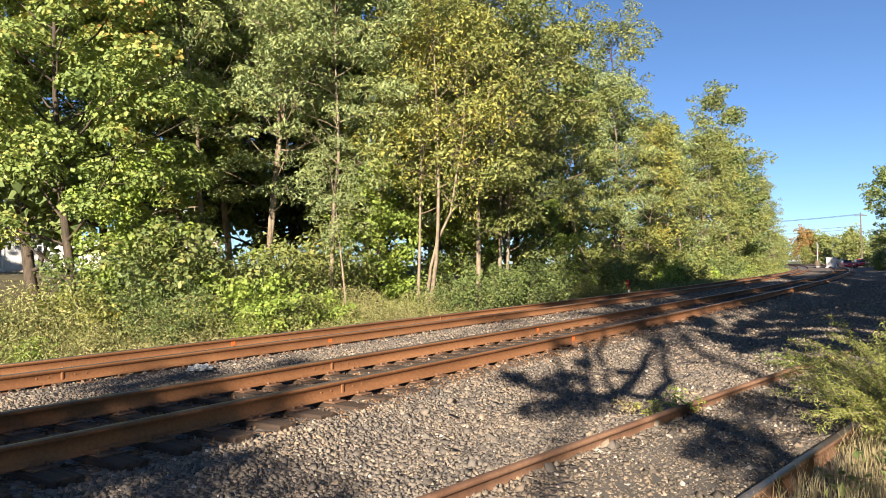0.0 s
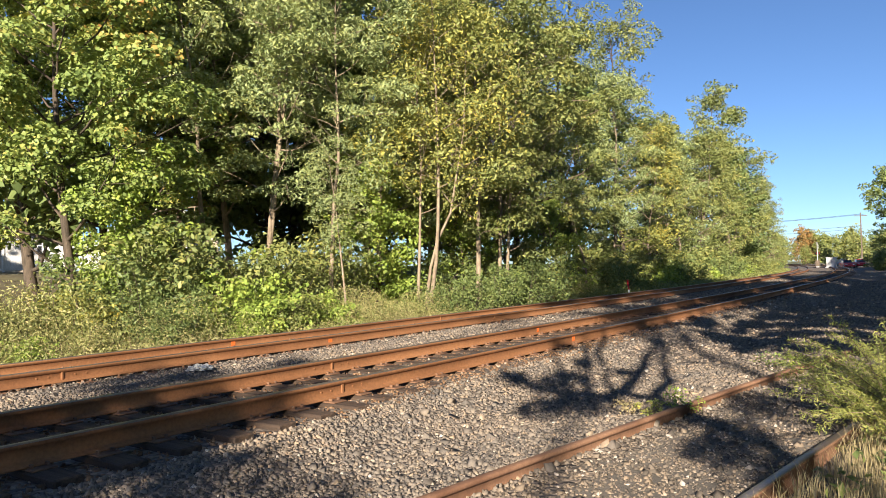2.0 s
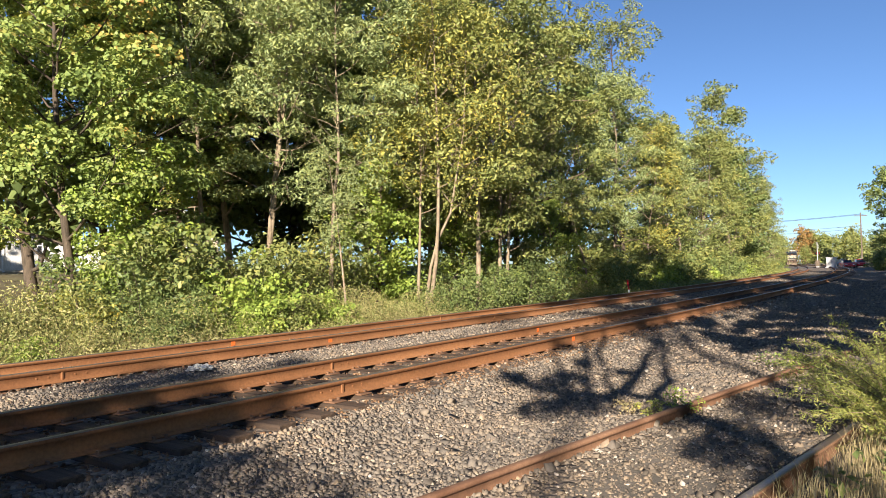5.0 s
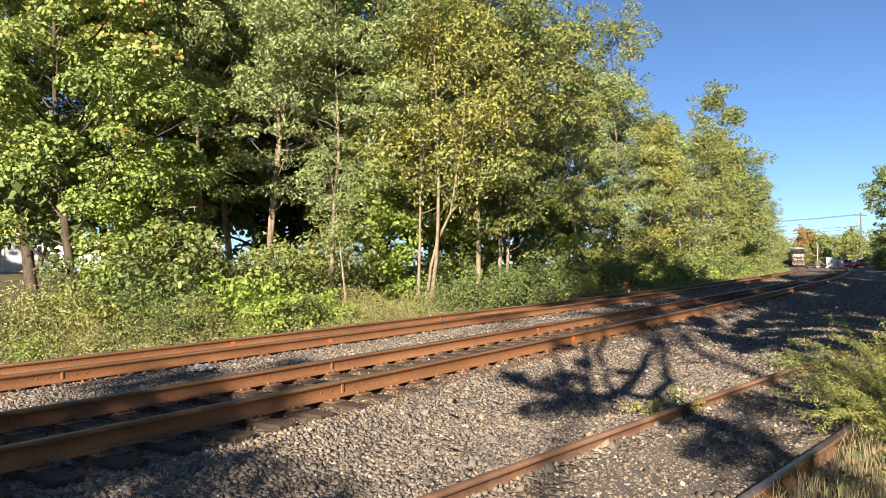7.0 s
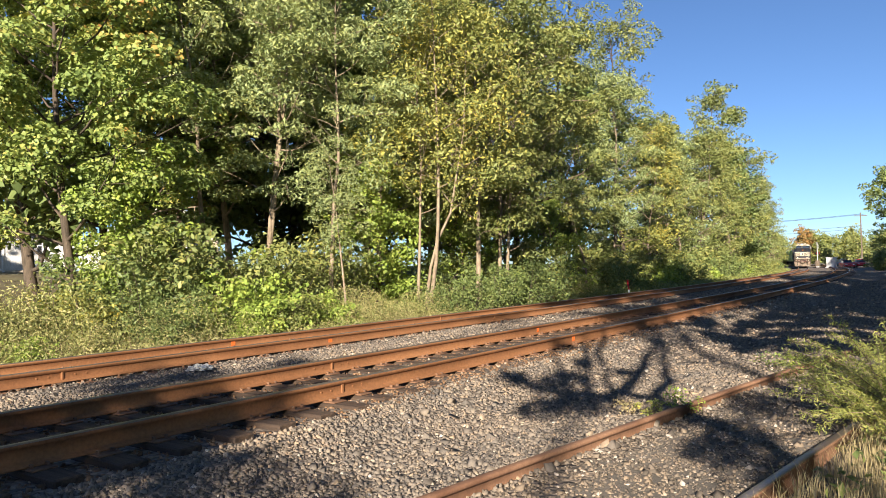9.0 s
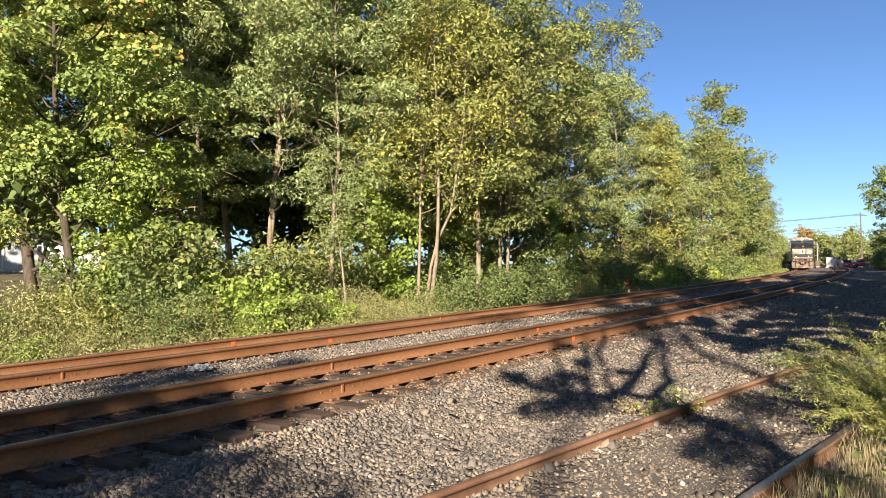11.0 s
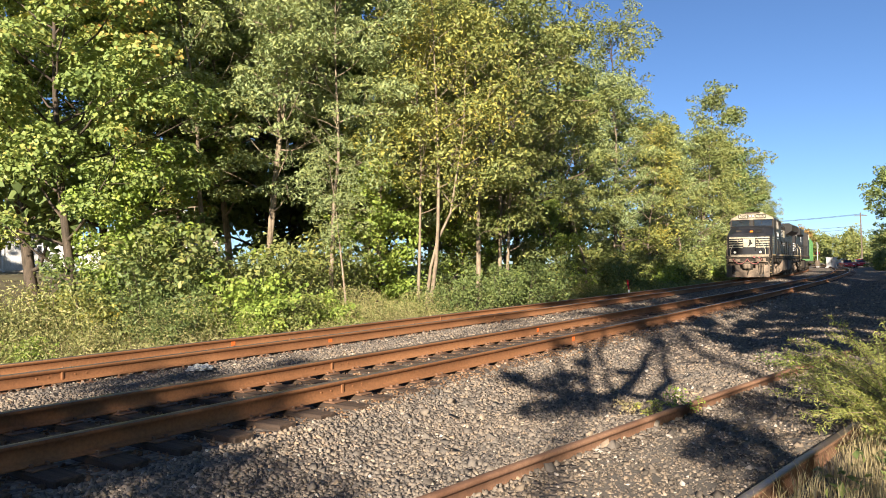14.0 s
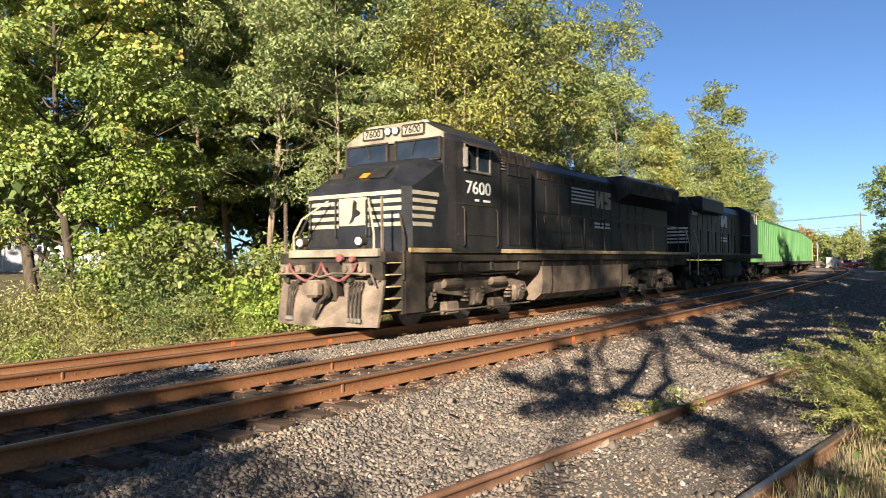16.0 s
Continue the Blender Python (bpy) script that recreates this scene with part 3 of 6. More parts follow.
def on_side(x, y, z):
    return Matrix(((0, 0, 1, x), (1, 0, 0, y), (0, 1, 0, z), (0, 0, 0, 1)))


def on_front(x, y, z, back=0.0):
    return Matrix(((1, 0, 0, x), (0, 0, -1, y), (0, 1, 0, z), (0, 0, 0, 1))) @ pose(0, 0, 0, -back)


def hull(bm, rings):
    """Joins closed rings of equal length into a skin, capped at both ends."""
    rr = [[bm.verts.new(p) for p in r] for r in rings]
    n = len(rr[0])
    for a, b in zip(rr[:-1], rr[1:]):
        for i in range(n):
            bm.faces.new((a[i], a[(i + 1) % n], b[(i + 1) % n], b[i]))
    bm.faces.new(rr[0][::-1])
    bm.faces.new(rr[-1])
    bmesh.ops.recalc_face_normals(bm, faces=bm.faces)
    return bm


def wheelset(parent, y, r=0.53):
    bm = bmesh.new()
    for sx in (-1, 1):
        cyl(bm, (sx * 0.69, 0, 0), (sx * 0.83, 0, 0), r, n=28)
        cyl(bm, (sx * 0.66, 0, 0), (sx * 0.69, 0, 0), r + 0.025, n=28)
        for k in range(5):
            a = k * 2 * math.pi / 5
            cyl(bm, (sx * 0.83, 0.3 * math.cos(a), 0.3 * math.sin(a)), (sx * 0.845, 0.3 * math.cos(a), 0.3 * math.sin(a)), 0.06, n=8)
    cyl(bm, (-1.1, 0, 0), (1.1, 0, 0), 0.09, n=10)
    ob = part("wheelset", bm, STEEL, parent, "steel wheels on their axle")
    ob.matrix_basis = pose(0, y, r)
    ob["rolls"] = r
    return ob


def truck(parent, yc, material):
    """A three-axle truck: side frames with journal boxes, springs, brake gear."""
    bm = bmesh.new()
    for sx in (-1, 1):
        x0, x1 = sx * 1.0, sx * 1.18
        prism(bm, [(yc - 2.75, 0.62), (yc - 2.6, 0.85), (yc - 1.4, 1.02), (yc + 1.4, 1.02), (yc + 2.6, 0.85), (yc + 2.75, 0.62), (yc + 2.2, 0.55), (yc + 1.6, 0.72), (yc + 0.5, 0.6),
                   (yc - 0.5, 0.6), (yc - 1.6, 0.72), (yc - 2.2, 0.55)], min(x0, x1), max(x0, x1))
        for ax in (-2.06, 0, 2.06):
            box(bm, sx * 1.02, sx * 1.30, yc + ax - 0.2, yc + ax + 0.2, 0.36, 0.78, 0.05)
            cyl(bm, (sx * 1.28, yc + ax, 0.53), (sx * 1.36, yc + ax, 0.53), 0.13, n=12)
            for sp in (-0.36, 0.36):
                for q in range(4):
                    cyl(bm, (sx * 1.15, yc + ax + sp, 0.48 + 0.09 * q), (sx * 1.15, yc + ax + sp, 0.53 + 0.09 * q), 0.10, n=10)
        for bx in (-1.03, 1.03):
            box(bm, sx * 1.05, sx * 1.26, yc + bx - 0.28, yc + bx + 0.28, 0.2, 0.5, 0.04)
            cyl(bm, (sx * 1.22, yc + bx - 0.35, 0.92), (sx * 1.22, yc + bx + 0.35, 0.92), 0.11, n=10)
        pipe(bm, [(sx * 1.3, yc - 2.4, 1.12), (sx * 1.3, yc - 0.3, 1.16), (sx * 1.3, yc + 0.3, 1.1), (sx * 1.3, yc + 2.4, 1.13)], 0.025)
        pipe(bm, [(sx * 1.27, yc - 2.7, 0.3), (sx * 1.27, yc + 2.7, 0.3)], 0.02)
    box(bm, -1.0, 1.0, yc - 0.5, yc + 0.5, 0.75, 1.2, 0.04)
    part("truck_frame", bm, material, parent, "dusty cast steel three-axle truck frame")
    for ax in (-2.06, 0, 2.06):
        wheelset(parent, yc + ax)


def coupler(parent, y, sg):
    bm = bmesh.new()
    box(bm, -0.13, 0.13, min(y, y + sg * 0.5), max(y, y + sg * 0.5), 0.76, 1.0, 0.03)
    box(bm, -0.24, 0.2, min(y, y - sg * 0.28), max(y, y - sg * 0.28), 0.70, 1.06, 0.06)
    box(bm, 0.02, 0.24, min(y - sg * 0.2, y - sg * 0.42), max(y - sg * 0.2, y - sg * 0.42), 0.72, 1.04, 0.05)
    part("coupler", bm, DUST, parent, "rusty knuckle coupler")


def stripes(parent, x0, x1, y, zs, thick, material=None):
    for z in zs:
        bm = bmesh.new()
        box(bm, x0, x1, y - 0.007, y + 0.01, z - thick / 2, z + thick / 2)
        part("stripe", bm, material or CREAM, parent, "white painted stripe")


def bars_on_side(parent, x, y0, y1, zs, thick):
    for z in zs:
        bm = bmesh.new()
        box(bm, x - 0.008, x + 0.006, y0, y1, z - thick / 2, z + thick / 2)
        part("stripe", bm, WHITE, parent, "white painted bar")


def handrail(parent, x, ys, z0, z1, material, label="black handrail"):
    bm = bmesh.new()
    for y in ys:
        cyl(bm, (x, y, z0), (x, y, z1), 0.02, n=6)
    cyl(bm, (x, ys[0], z1), (x, ys[-1], z1), 0.02, n=6)
    part("handrail", bm, material, parent, label)


def panel(parent, name, m4, w, h, material, label="", d=0.03, bevel=0.008):
    """A flat bevelled panel w by h, its face along m4's z."""
    bm = bmesh.new()
    box(bm, -w / 2, w / 2, -h / 2, h / 2, -0.01, d, bevel)
    ob = part(name, bm, material, parent, label)
    ob.matrix_basis = m4
    return ob


def lead_locomotive():
    """Nose plane at y = 0, running towards -y, rail tops at z = 0."""
    L = tagged(empty("locomotive"), "black six-axle diesel locomotive with white nose stripes", "locomotive", "train")
    # frame and platforms
    bm = bmesh.new()
    box(bm, -1.46, 1.46, -0.75, 20.3, 1.40, 1.62, 0.02)
    for sx in (-1, 1):
        box(bm, sx * 1.30, sx * 1.40, 0.1, 20.0, 1.15, 1.42, 0.02)
        for k in range(14):
            box(bm, sx * 1.36, sx * 1.44, 0.6 + 1.4 * k, 0.72 + 1.4 * k, 1.18, 1.42, 0.01)
    part("underframe", bm, GRIME, L, "grimy black underframe")
    for sx in (-1, 1):
        bm = bmesh.new()
        box(bm, sx * 1.44, sx * 1.50, 0.05, 20.2, 1.60, 1.70, 0.008)
        part("sill_edge", bm, SILL, L, "faded yellow sill edge")
    bm = bmesh.new()
    box(bm, -1.1, 1.35, -0.84, -0.74, 1.52, 1.68, 0.01)
    part("end_sill", bm, TAN, L, "worn dusty tan front platform edge")
    bm = bmesh.new()
    box(bm, -1.38, 1.38, -0.74, -0.6, 0.95, 1.52, 0.03)
    for sx in (-1, 1):
        box(bm, sx * 0.42, sx * 1.05, -0.86, -0.70, 1.15, 1.42, 0.03)
        cyl(bm, (sx * 0.7, -0.95, 1.05), (sx * 0.7, -0.72, 1.05), 0.06, n=10)
    box(bm, -0.35, 0.35, -0.95, -0.7, 0.62, 1.12, 0.03)
    part("pilot_beam", bm, GRIME, L, "grimy brown pilot beam")
    # plow
    bm = bmesh.new()
    hull(bm, [[(-1.42, -0.72, 1.05), (-0.5, -0.88, 1.05), (-0.5, -0.85, 0.72), (0.5, -0.85, 0.72), (0.5, -0.88, 1.05), (1.42, -0.72, 1.05), (1.38, -0.9, 0.13), (0, -1.22, 0.13), (-1.38, -0.9, 0.13)],
              [(-1.42, -0.66, 1.05), (-0.5, -0.82, 1.05), (-0.5, -0.79, 0.72), (0.5, -0.79, 0.72), (0.5, -0.82, 1.05), (1.42, -0.66, 1.05), (1.38, -0.84, 0.13), (0, -1.16, 0.13), (-1.38, -0.84, 0.13)]])
    part("snow_plow", bm, DUST, L, "dusty steel plow plate with wear marks")
    coupler(L, -0.98, 1)
    for k, x in enumerate((-0.95, -0.88, -0.81, 0.72, 0.81, 0.90, 0.99)):
        bm = bmesh.new()
        pipe(bm, [(x, -0.84, 1.02), (x * 1.01, -0.96, 0.9), (x * 1.02, -1.0, 0.55), (x * 1.03 + 0.02, -1.04, 0.28)], 0.024)
        part("air_hose", bm, GRIME, L, "black rubber air hose")
    pts = [(0.92 * t / 12, -0.98 - 0.03 * math.sin(t), 1.40 - 0.36 * abs(math.sin(t * math.pi / 12)) ** 0.8) for t in range(-12, 13)]
    v_, f_ = tube(pts, np.full(25, 0.03), 8)
    arrays("jumper_hose", v_, f_, HOSE, L, True)["label"] = "faded red looped hose"
    bm = bmesh.new()
    pipe(bm, [(0.15, -0.95, 0.98), (0.32, -1.12, 0.8), (0.12, -1.18, 0.62), (0.02, -1.24, 0.3)], 0.04, 8)
    part("brake_hose", bm, GRIME, L)
    bm = bmesh.new()
    cyl(bm, (0.42, -0.93, 1.5), (0.42, -0.84, 1.5), 0.075, n=14)
    part("cap", bm, HOSE, L, "red round cap")
    # nose: a flat face, an upper facet that leans back to the windshields
    def ring(w, ch, y0, z, y1):
        return [(-w, y1, z), (-w, y0 + ch, z), (-w + ch, y0, z), (w - ch, y0, z), (w, y0 + ch, z), (w, y1, z)]
    bm = bmesh.new()
    hull(bm, [ring(1.48, 0.16, 0, 1.62, 1.9), ring(1.48, 0.16, 0, 2.98, 1.9), ring(1.46, 0.45, 0.10, 3.16, 1.9), ring(1.44, 0.62, 0.62, 3.52, 1.9), ring(1.42, 0.5, 1.30, 3.74, 1.9)])
    part("nose", bm, NOSE, L, "black nose with bevelled top")
    pitch = [2.86 - 0.165 * k for k in range(5)]
    for k, z in enumerate(pitch):
        for xa, xb in ((-1.30, -0.42), (0.42, 1.30)) if k else ((-1.30, 1.30),):
            stripes(L, xa, xb, 0.0, [z], 0.085)
        for sx in (-1, 1):
            bm = bmesh.new()
            hull(bm, [[(sx * 1.30, -0.007, z - 0.042), (sx * 1.485, 0.175, z - 0.042), (sx * 1.485, 0.175, z + 0.042), (sx * 1.30, -0.007, z + 0.042)],
                      [(sx * 1.28, 0.02, z - 0.042), (sx * 1.46, 0.2, z - 0.042), (sx * 1.46, 0.2, z + 0.042), (sx * 1.28, 0.02, z + 0.042)]])
            box(bm, sx * 1.47, sx * 1.487, 0.175, 1.12 - 0.07 * k, z - 0.042, z + 0.042)
            part("stripe", bm, CREAM, L, "white painted stripe")
    panel(L, "emblem_panel", on_front(0, 0.0, 2.50), 0.78, 0.60, CREAM, "white emblem panel with a dark plain shape", 0.012, 0.003)
    bm = bmesh.new()
    prism(bm, [(-0.14, -0.27), (-0.05, -0.1), (-0.03, 0.1), (0.0, 0.26), (0.1, 0.2), (0.08, 0.05), (0.2, -0.02), (0.17, -0.08), (0.05, -0.12), (-0.02, -0.22)], 0, 0.008)
    em = part("emblem", bm, BLACK, L, "plain dark emblem shape")
    em.matrix_basis = Matrix(((0, 1, 0, 0.03), (-1, 0, 0, -0.012), (0, 0, 1, 2.5), (0, 0, 0, 1)))
    panel(L, "nose_door", on_front(-0.85, 0.0, 2.28), 0.8, 1.05, BLACK, "", 0.006, 0.003)
    for x in (-1.2, -0.45, 0.42, 0.52):
        bm = bmesh.new()
        pipe(bm, [(x, -0.01, 1.95), (x, -0.07, 1.98), (x, -0.07, 2.72), (x, -0.01, 2.75)], 0.018)
        part("grab_iron", bm, BLACK, L)
    panel(L, "warning_plate", on_front(0.12, 0.27, 3.3, 55), 0.2, 0.19, ORANGEPAINT, "small orange plate", 0.012, 0.003)
    panel(L, "nose_hatch", on_front(0.55, 0.30, 3.33, 55), 0.42, 0.4, BLACK, "", 0.012, 0.004)
    bm = bmesh.new()
    box(bm, -0.9, -0.55, 0.28, 0.4, 3.25, 3.4, 0.02)
    part("nose_lamp_box", bm, GRIME, L)
    # cab
    cab = bmesh.new()
    def cabring(y):
        return [(-1.52, y, 1.62), (-1.52, y, 4.12), (-1.42, y, 4.28), (-0.78, y, 4.62), (0.78, y, 4.62), (1.42, y, 4.28), (1.52, y, 4.12), (1.52, y, 1.62)]
    front = [(-1.46, 1.22, 1.62), (-1.46, 1.42, 4.12), (-1.40, 1.46, 4.28), (-0.76, 1.5, 4.60), (0.76, 1.5, 4.60), (1.40, 1.46, 4.28), (1.46, 1.42, 4.12), (1.46, 1.22, 1.62)]
    hull(cab, [front, cabring(1.75), cabring(3.75)])
    cabo = part("cab", cab, BLACK, L, "black cab body")
    bm = bmesh.new()
    hull(bm, [[(-1.44, 1.40, 4.16), (1.44, 1.40, 4.16), (1.40, 1.43, 4.29), (0.77, 1.46, 4.62), (-0.77, 1.46, 4.62), (-1.40, 1.43, 4.29)],
              [(-1.44, 1.5, 4.16), (1.44, 1.5, 4.16), (1.40, 1.52, 4.29), (0.77, 1.54, 4.62), (-0.77, 1.54, 4.62), (-1.40, 1.52, 4.29)]])
    part("roof_front", bm, TAN, L, "pale dusty panel over the windshields")
    for sx in (-1, 1):
        panel(cabo, "windshield", on_front(sx * 0.74, 1.375, 3.93, 5), 1.18, 0.44, GLASS, "dark windshield reflecting the sky", 0.012, 0.01)
        bm = bmesh.new()
        for a, b in (((sx * 0.13, 3.69), (sx * 1.36, 3.69)), ((sx * 0.13, 4.17), (sx * 1.36, 4.17)), ((sx * 0.13, 3.69), (sx * 0.13, 4.17)), ((sx * 1.36, 3.69), (sx * 1.36, 4.17))):
            box(bm, min(a[0], b[0]) - 0.025, max(a[0], b[0]) + 0.025, 1.33 + (a[1] - 3.69) * 0.05, 1.40, min(a[1], b[1]) - 0.02, max(a[1], b[1]) + 0.02, 0.006)
        part("windshield_frame", bm, GRIME, cabo)
        bm = bmesh.new()
        pipe(bm, [(sx * 0.72, 1.31, 4.18), (sx * 0.62, 1.32, 3.85)], 0.012)
        part("wiper", bm, GRIME, cabo)
        nf = panel(L, "number_board", on_front(sx * 0.58, 1.44, 4.42, 4), 0.66, 0.29, GRIME, "number board with dark rim", 0.03, 0.03)
        bo = panel(nf, "board_face", pose(0, 0, 0.022), 0.58, 0.22, CREAM, "pale board face", 0.014, 0.02)
        lettering("7600", 0.235, on_front(sx * 0.58, 1.396, 4.42, 4), BLACK, L, "dark road number")
        bm = bmesh.new()
        cyl(bm, (sx * 0.11, 1.44, 4.44), (sx * 0.11, 1.36, 4.44), 0.095, n=18)
        hl = part("headlight", bm, BLACK, L, "round lit headlight")
        bm = bmesh.new()
        cyl(bm, (sx * 0.11, 1.362, 4.44), (sx * 0.11, 1.352, 4.44), 0.08, n=18)
        part("lens", bm, LIT, hl)
        bm = bmesh.new()
        cyl(bm, (sx * 0.82, -0.62, 1.84), (sx * 0.82, -0.78, 1.84), 0.11, n=18)
        box(bm, sx * 0.82 - 0.1, sx * 0.82 + 0.1, -0.72, -0.6, 1.62, 1.75, 0.01)
        dl = part("ditch_light", bm, GRIME, L, "round lit ditch light")
        bm = bmesh.new()
        cyl(bm, (sx * 0.82, -0.782, 1.84), (sx * 0.82, -0.80, 1.84), 0.08, n=18)
        part("lens", bm, LIT, dl)
        # side window with a tilted shade and pale frame
        panel(cabo, "side_window", on_side(1.515, 2.68, 3.80) if sx > 0 else on_side(-1.52, 2.68, 3.8), 1.08, 0.58, GLASS, "dark cab side window", 0.012, 0.01)
        for y in (2.12, 2.66, 3.24):
            bm = bmesh.new()
            box(bm, sx * 1.515, sx * 1.55, y - 0.03, y + 0.03, 3.52, 4.1, 0.006)
            part("window_post", bm, GREYALU, cabo, "pale aluminium window post")
        bm = bmesh.new()
        box(bm, sx * 1.515, sx * 1.55, 2.1, 3.26, 3.46, 3.52, 0.006)
        part("window_sill", bm, GREYALU, cabo, "pale aluminium window sill")
        bm = bmesh.new()
        hull(bm, [[(sx * 1.52, 2.05, 4.14), (sx * 1.52, 3.3, 4.14), (sx * 1.72, 3.3, 4.02), (sx * 1.72, 2.05, 4.02)], [(sx * 1.52, 2.05, 4.16), (sx * 1.52, 3.3, 4.16), (sx * 1.72, 3.3, 4.04), (sx * 1.72, 2.05, 4.04)]])
        part("sun_shade", bm, GRIME, cabo)
        # front steps
        for q in range(5):
            bm = bmesh.new()
            box(bm, sx * 1.12, sx * 1.45, -0.62, -0.2, 0.42 + 0.24 * q, 0.45 + 0.24 * q, 0.006)
            part("step", bm, SILL if sx > 0 else DUST, L, "worn yellow-edged step")
        bm = bmesh.new()
        box(bm, sx * 1.10, sx * 1.46, -0.18, -0.10, 0.34, 1.62, 0.01)
        box(bm, sx * 1.08, sx * 1.12, -0.62, -0.1, 0.34, 1.62, 0.01)
        box(bm, sx * 1.36, sx * 1.47, -0.12, 0.62, 0.34, 1.64, 0.02)
        part("step_well", bm, GRIME, L, "dusty grey step panel")
        for yy, xx in ((-0.66, 1.12), (-0.16, 1.48)):
            bm = bmesh.new()
            pipe(bm, [(sx * (xx - 0.55), yy + (0.55 if yy > -0.5 else 0.5), 2.75), (sx * (xx - 0.15), yy + 0.1, 2.35), (sx * xx, yy, 2.0), (sx * xx, yy, 1.05)], 0.022)
            part("grab_rail", bm, CREAM if yy < -0.5 else GRIME, L, "bent grab rail, worn cream paint" if yy < -0.5 else "")
        handrail(L, sx * 1.35, [-0.7, -0.66], 1.62, 2.7, DUST, "front platform stanchion")
    lettering("7600", 0.42, on_side(1.524, 2.72, 3.1) @ Matrix.Diagonal((1.35, 1, 1, 1)), WHITE, L, "white road number on the cab")
    lettering("7600", 0.36, Matrix(((0, 0, -1, -1.524), (-1, 0, 0, 2.72), (0, 1, 0, 3.1), (0, 0, 0, 1))), WHITE, L, "white road number on the cab")
    bars_on_side(L, 1.524, 2.55, 2.72, [2.83], 0.05)
    bars_on_side(L, 1.524, 2.95, 3.25, [2.83], 0.05)
    # hood behind the cab
    bm = bmesh.new()
    box(bm, -1.44, 1.44, 3.75, 5.6, 1.62, 4.22, 0.05)
    blower = part("equipment_cabinet", bm, BLACK, L, "black cabinet behind the cab")
    for k in range(6):
        bm = bmesh.new()
        box(bm, 1.435, 1.465, 3.82, 4.12, 3.68 + 0.075 * k, 3.72 + 0.075 * k, 0.006)
        part("louver", bm, DUST, blower)
    for k, y in enumerate((4.5, 5.1)):
        panel(blower, "cabinet_door", on_side(1.44, y, 3.85), 0.5, 0.55, BLACK, "", 0.02)
        panel(blower, "cabinet_door", on_side(1.44, y, 2.6), 0.55, 1.6, BLACK, "", 0.02)
    bm = bmesh.new()
    hull(bm, [[(-0.98, y, 1.62), (-0.98, y, 4.05), (-0.8, y, 4.25), (0.8, y, 4.25), (0.98, y, 4.05), (0.98, y, 1.62)] for y in (5.6, 18.7)])
    hood = part("long_hood", bm, BLACK, L, "long black engine hood")
    for k in range(13):
        y = 6.05 + 0.84 * k
        panel(hood, "hood_door", on_side(0.98, y, 2.75), 0.78, 1.9, BLACK, "", 0.018, 0.01)
        bm = bmesh.new()
        box(bm, 0.99, 1.03, y + 0.28, y + 0.32, 2.5, 2.7, 0.006)
        part("latch", bm, GRIME, hood)
    for k in range(8):
        bm = bmesh.new()
        box(bm, -0.7, 0.7, 6.0 + 0.7 * k, 6.5 + 0.7 * k, 4.25, 4.33, 0.03)
        part("roof_hatch", bm, GRIME, hood)
    bm = bmesh.new()
    box(bm, -0.45, 0.45, 8.6, 9.7, 4.25, 4.48, 0.05)
    part("exhaust_stack", bm, GRIME, hood)
    bm = bmesh.new()
    hull(bm, [[(-1.5, y, 3.72), (-1.52, y, 4.22), (-1.3, y, 4.36), (1.3, y, 4.36), (1.52, y, 4.22), (1.5, y, 3.72), (0.98, y, 3.4), (-0.98, y, 3.4)] for y in (12.9, 18.6)])
    rad = part("radiator_housing", bm, BLACK, L, "black overhanging radiator housing")
    for k in range(6):
        panel(rad, "grille", on_side(1.505, 13.4 + 0.94 * k, 3.96), 0.84, 0.4, GRIME, "", 0.015, 0.006)
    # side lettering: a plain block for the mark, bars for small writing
    bars_on_side(L, 1.0, 9.1, 10.9, [3.66, 3.55, 3.44, 3.33, 3.22], 0.05)
    bm = bmesh.new()
    prism(bm, [(0, 0), (0.2, 0), (0.42, 0.32), (0.42, 0), (0.62, 0), (0.62, 0.58), (0.42, 0.58), (0.2, 0.28), (0.2, 0.58), (0, 0.58)], 0, 0.012)
    prism(bm, [(0.74, 0), (1.3, 0), (1.3, 0.34), (0.95, 0.42), (1.3, 0.44), (1.3, 0.58), (0.74, 0.58), (0.74, 0.28), (1.1, 0.2), (0.74, 0.14)], 0, 0.012)
    mk = part("side_mark", bm, CREAM, L, "white block mark on the hood")
    mk.matrix_basis = pose(0.998, 11.05, 3.13)
    bars_on_side(L, 1.0, 10.9, 12.3, [2.62, 2.5], 0.07)
    handrail(L, 1.46, [5.8 + 1.6 * k for k in range(9)], 1.66, 2.72, BLACK)
    handrail(L, -1.46, [5.8 + 1.6 * k for k in range(9)], 1.66, 2.72, BLACK)
    # pilot gear: hose ends, uncoupling lever, step boxes
    for x in (-0.95, -0.88, -0.81, 0.72, 0.81, 0.90, 0.99):
        bm = bmesh.new()
        box(bm, x * 1.03 - 0.015, x * 1.03 + 0.055, -1.07, -1.01, 0.22, 0.31, 0.012)
        part("hose_end", bm, GREYALU, L, "pale metal hose coupling")
    bm = bmesh.new()
    pipe(bm, [(-1.36, -0.92, 0.95), (-1.3, -0.98, 1.18), (-0.35, -1.02, 1.2), (0.0, -1.06, 1.12), (0.35, -1.02, 1.2), (1.3, -0.98, 1.18), (1.36, -0.92, 0.95)], 0.02)
    part("uncoupling_lever", bm, DUST, L, "dusty bent uncoupling lever")
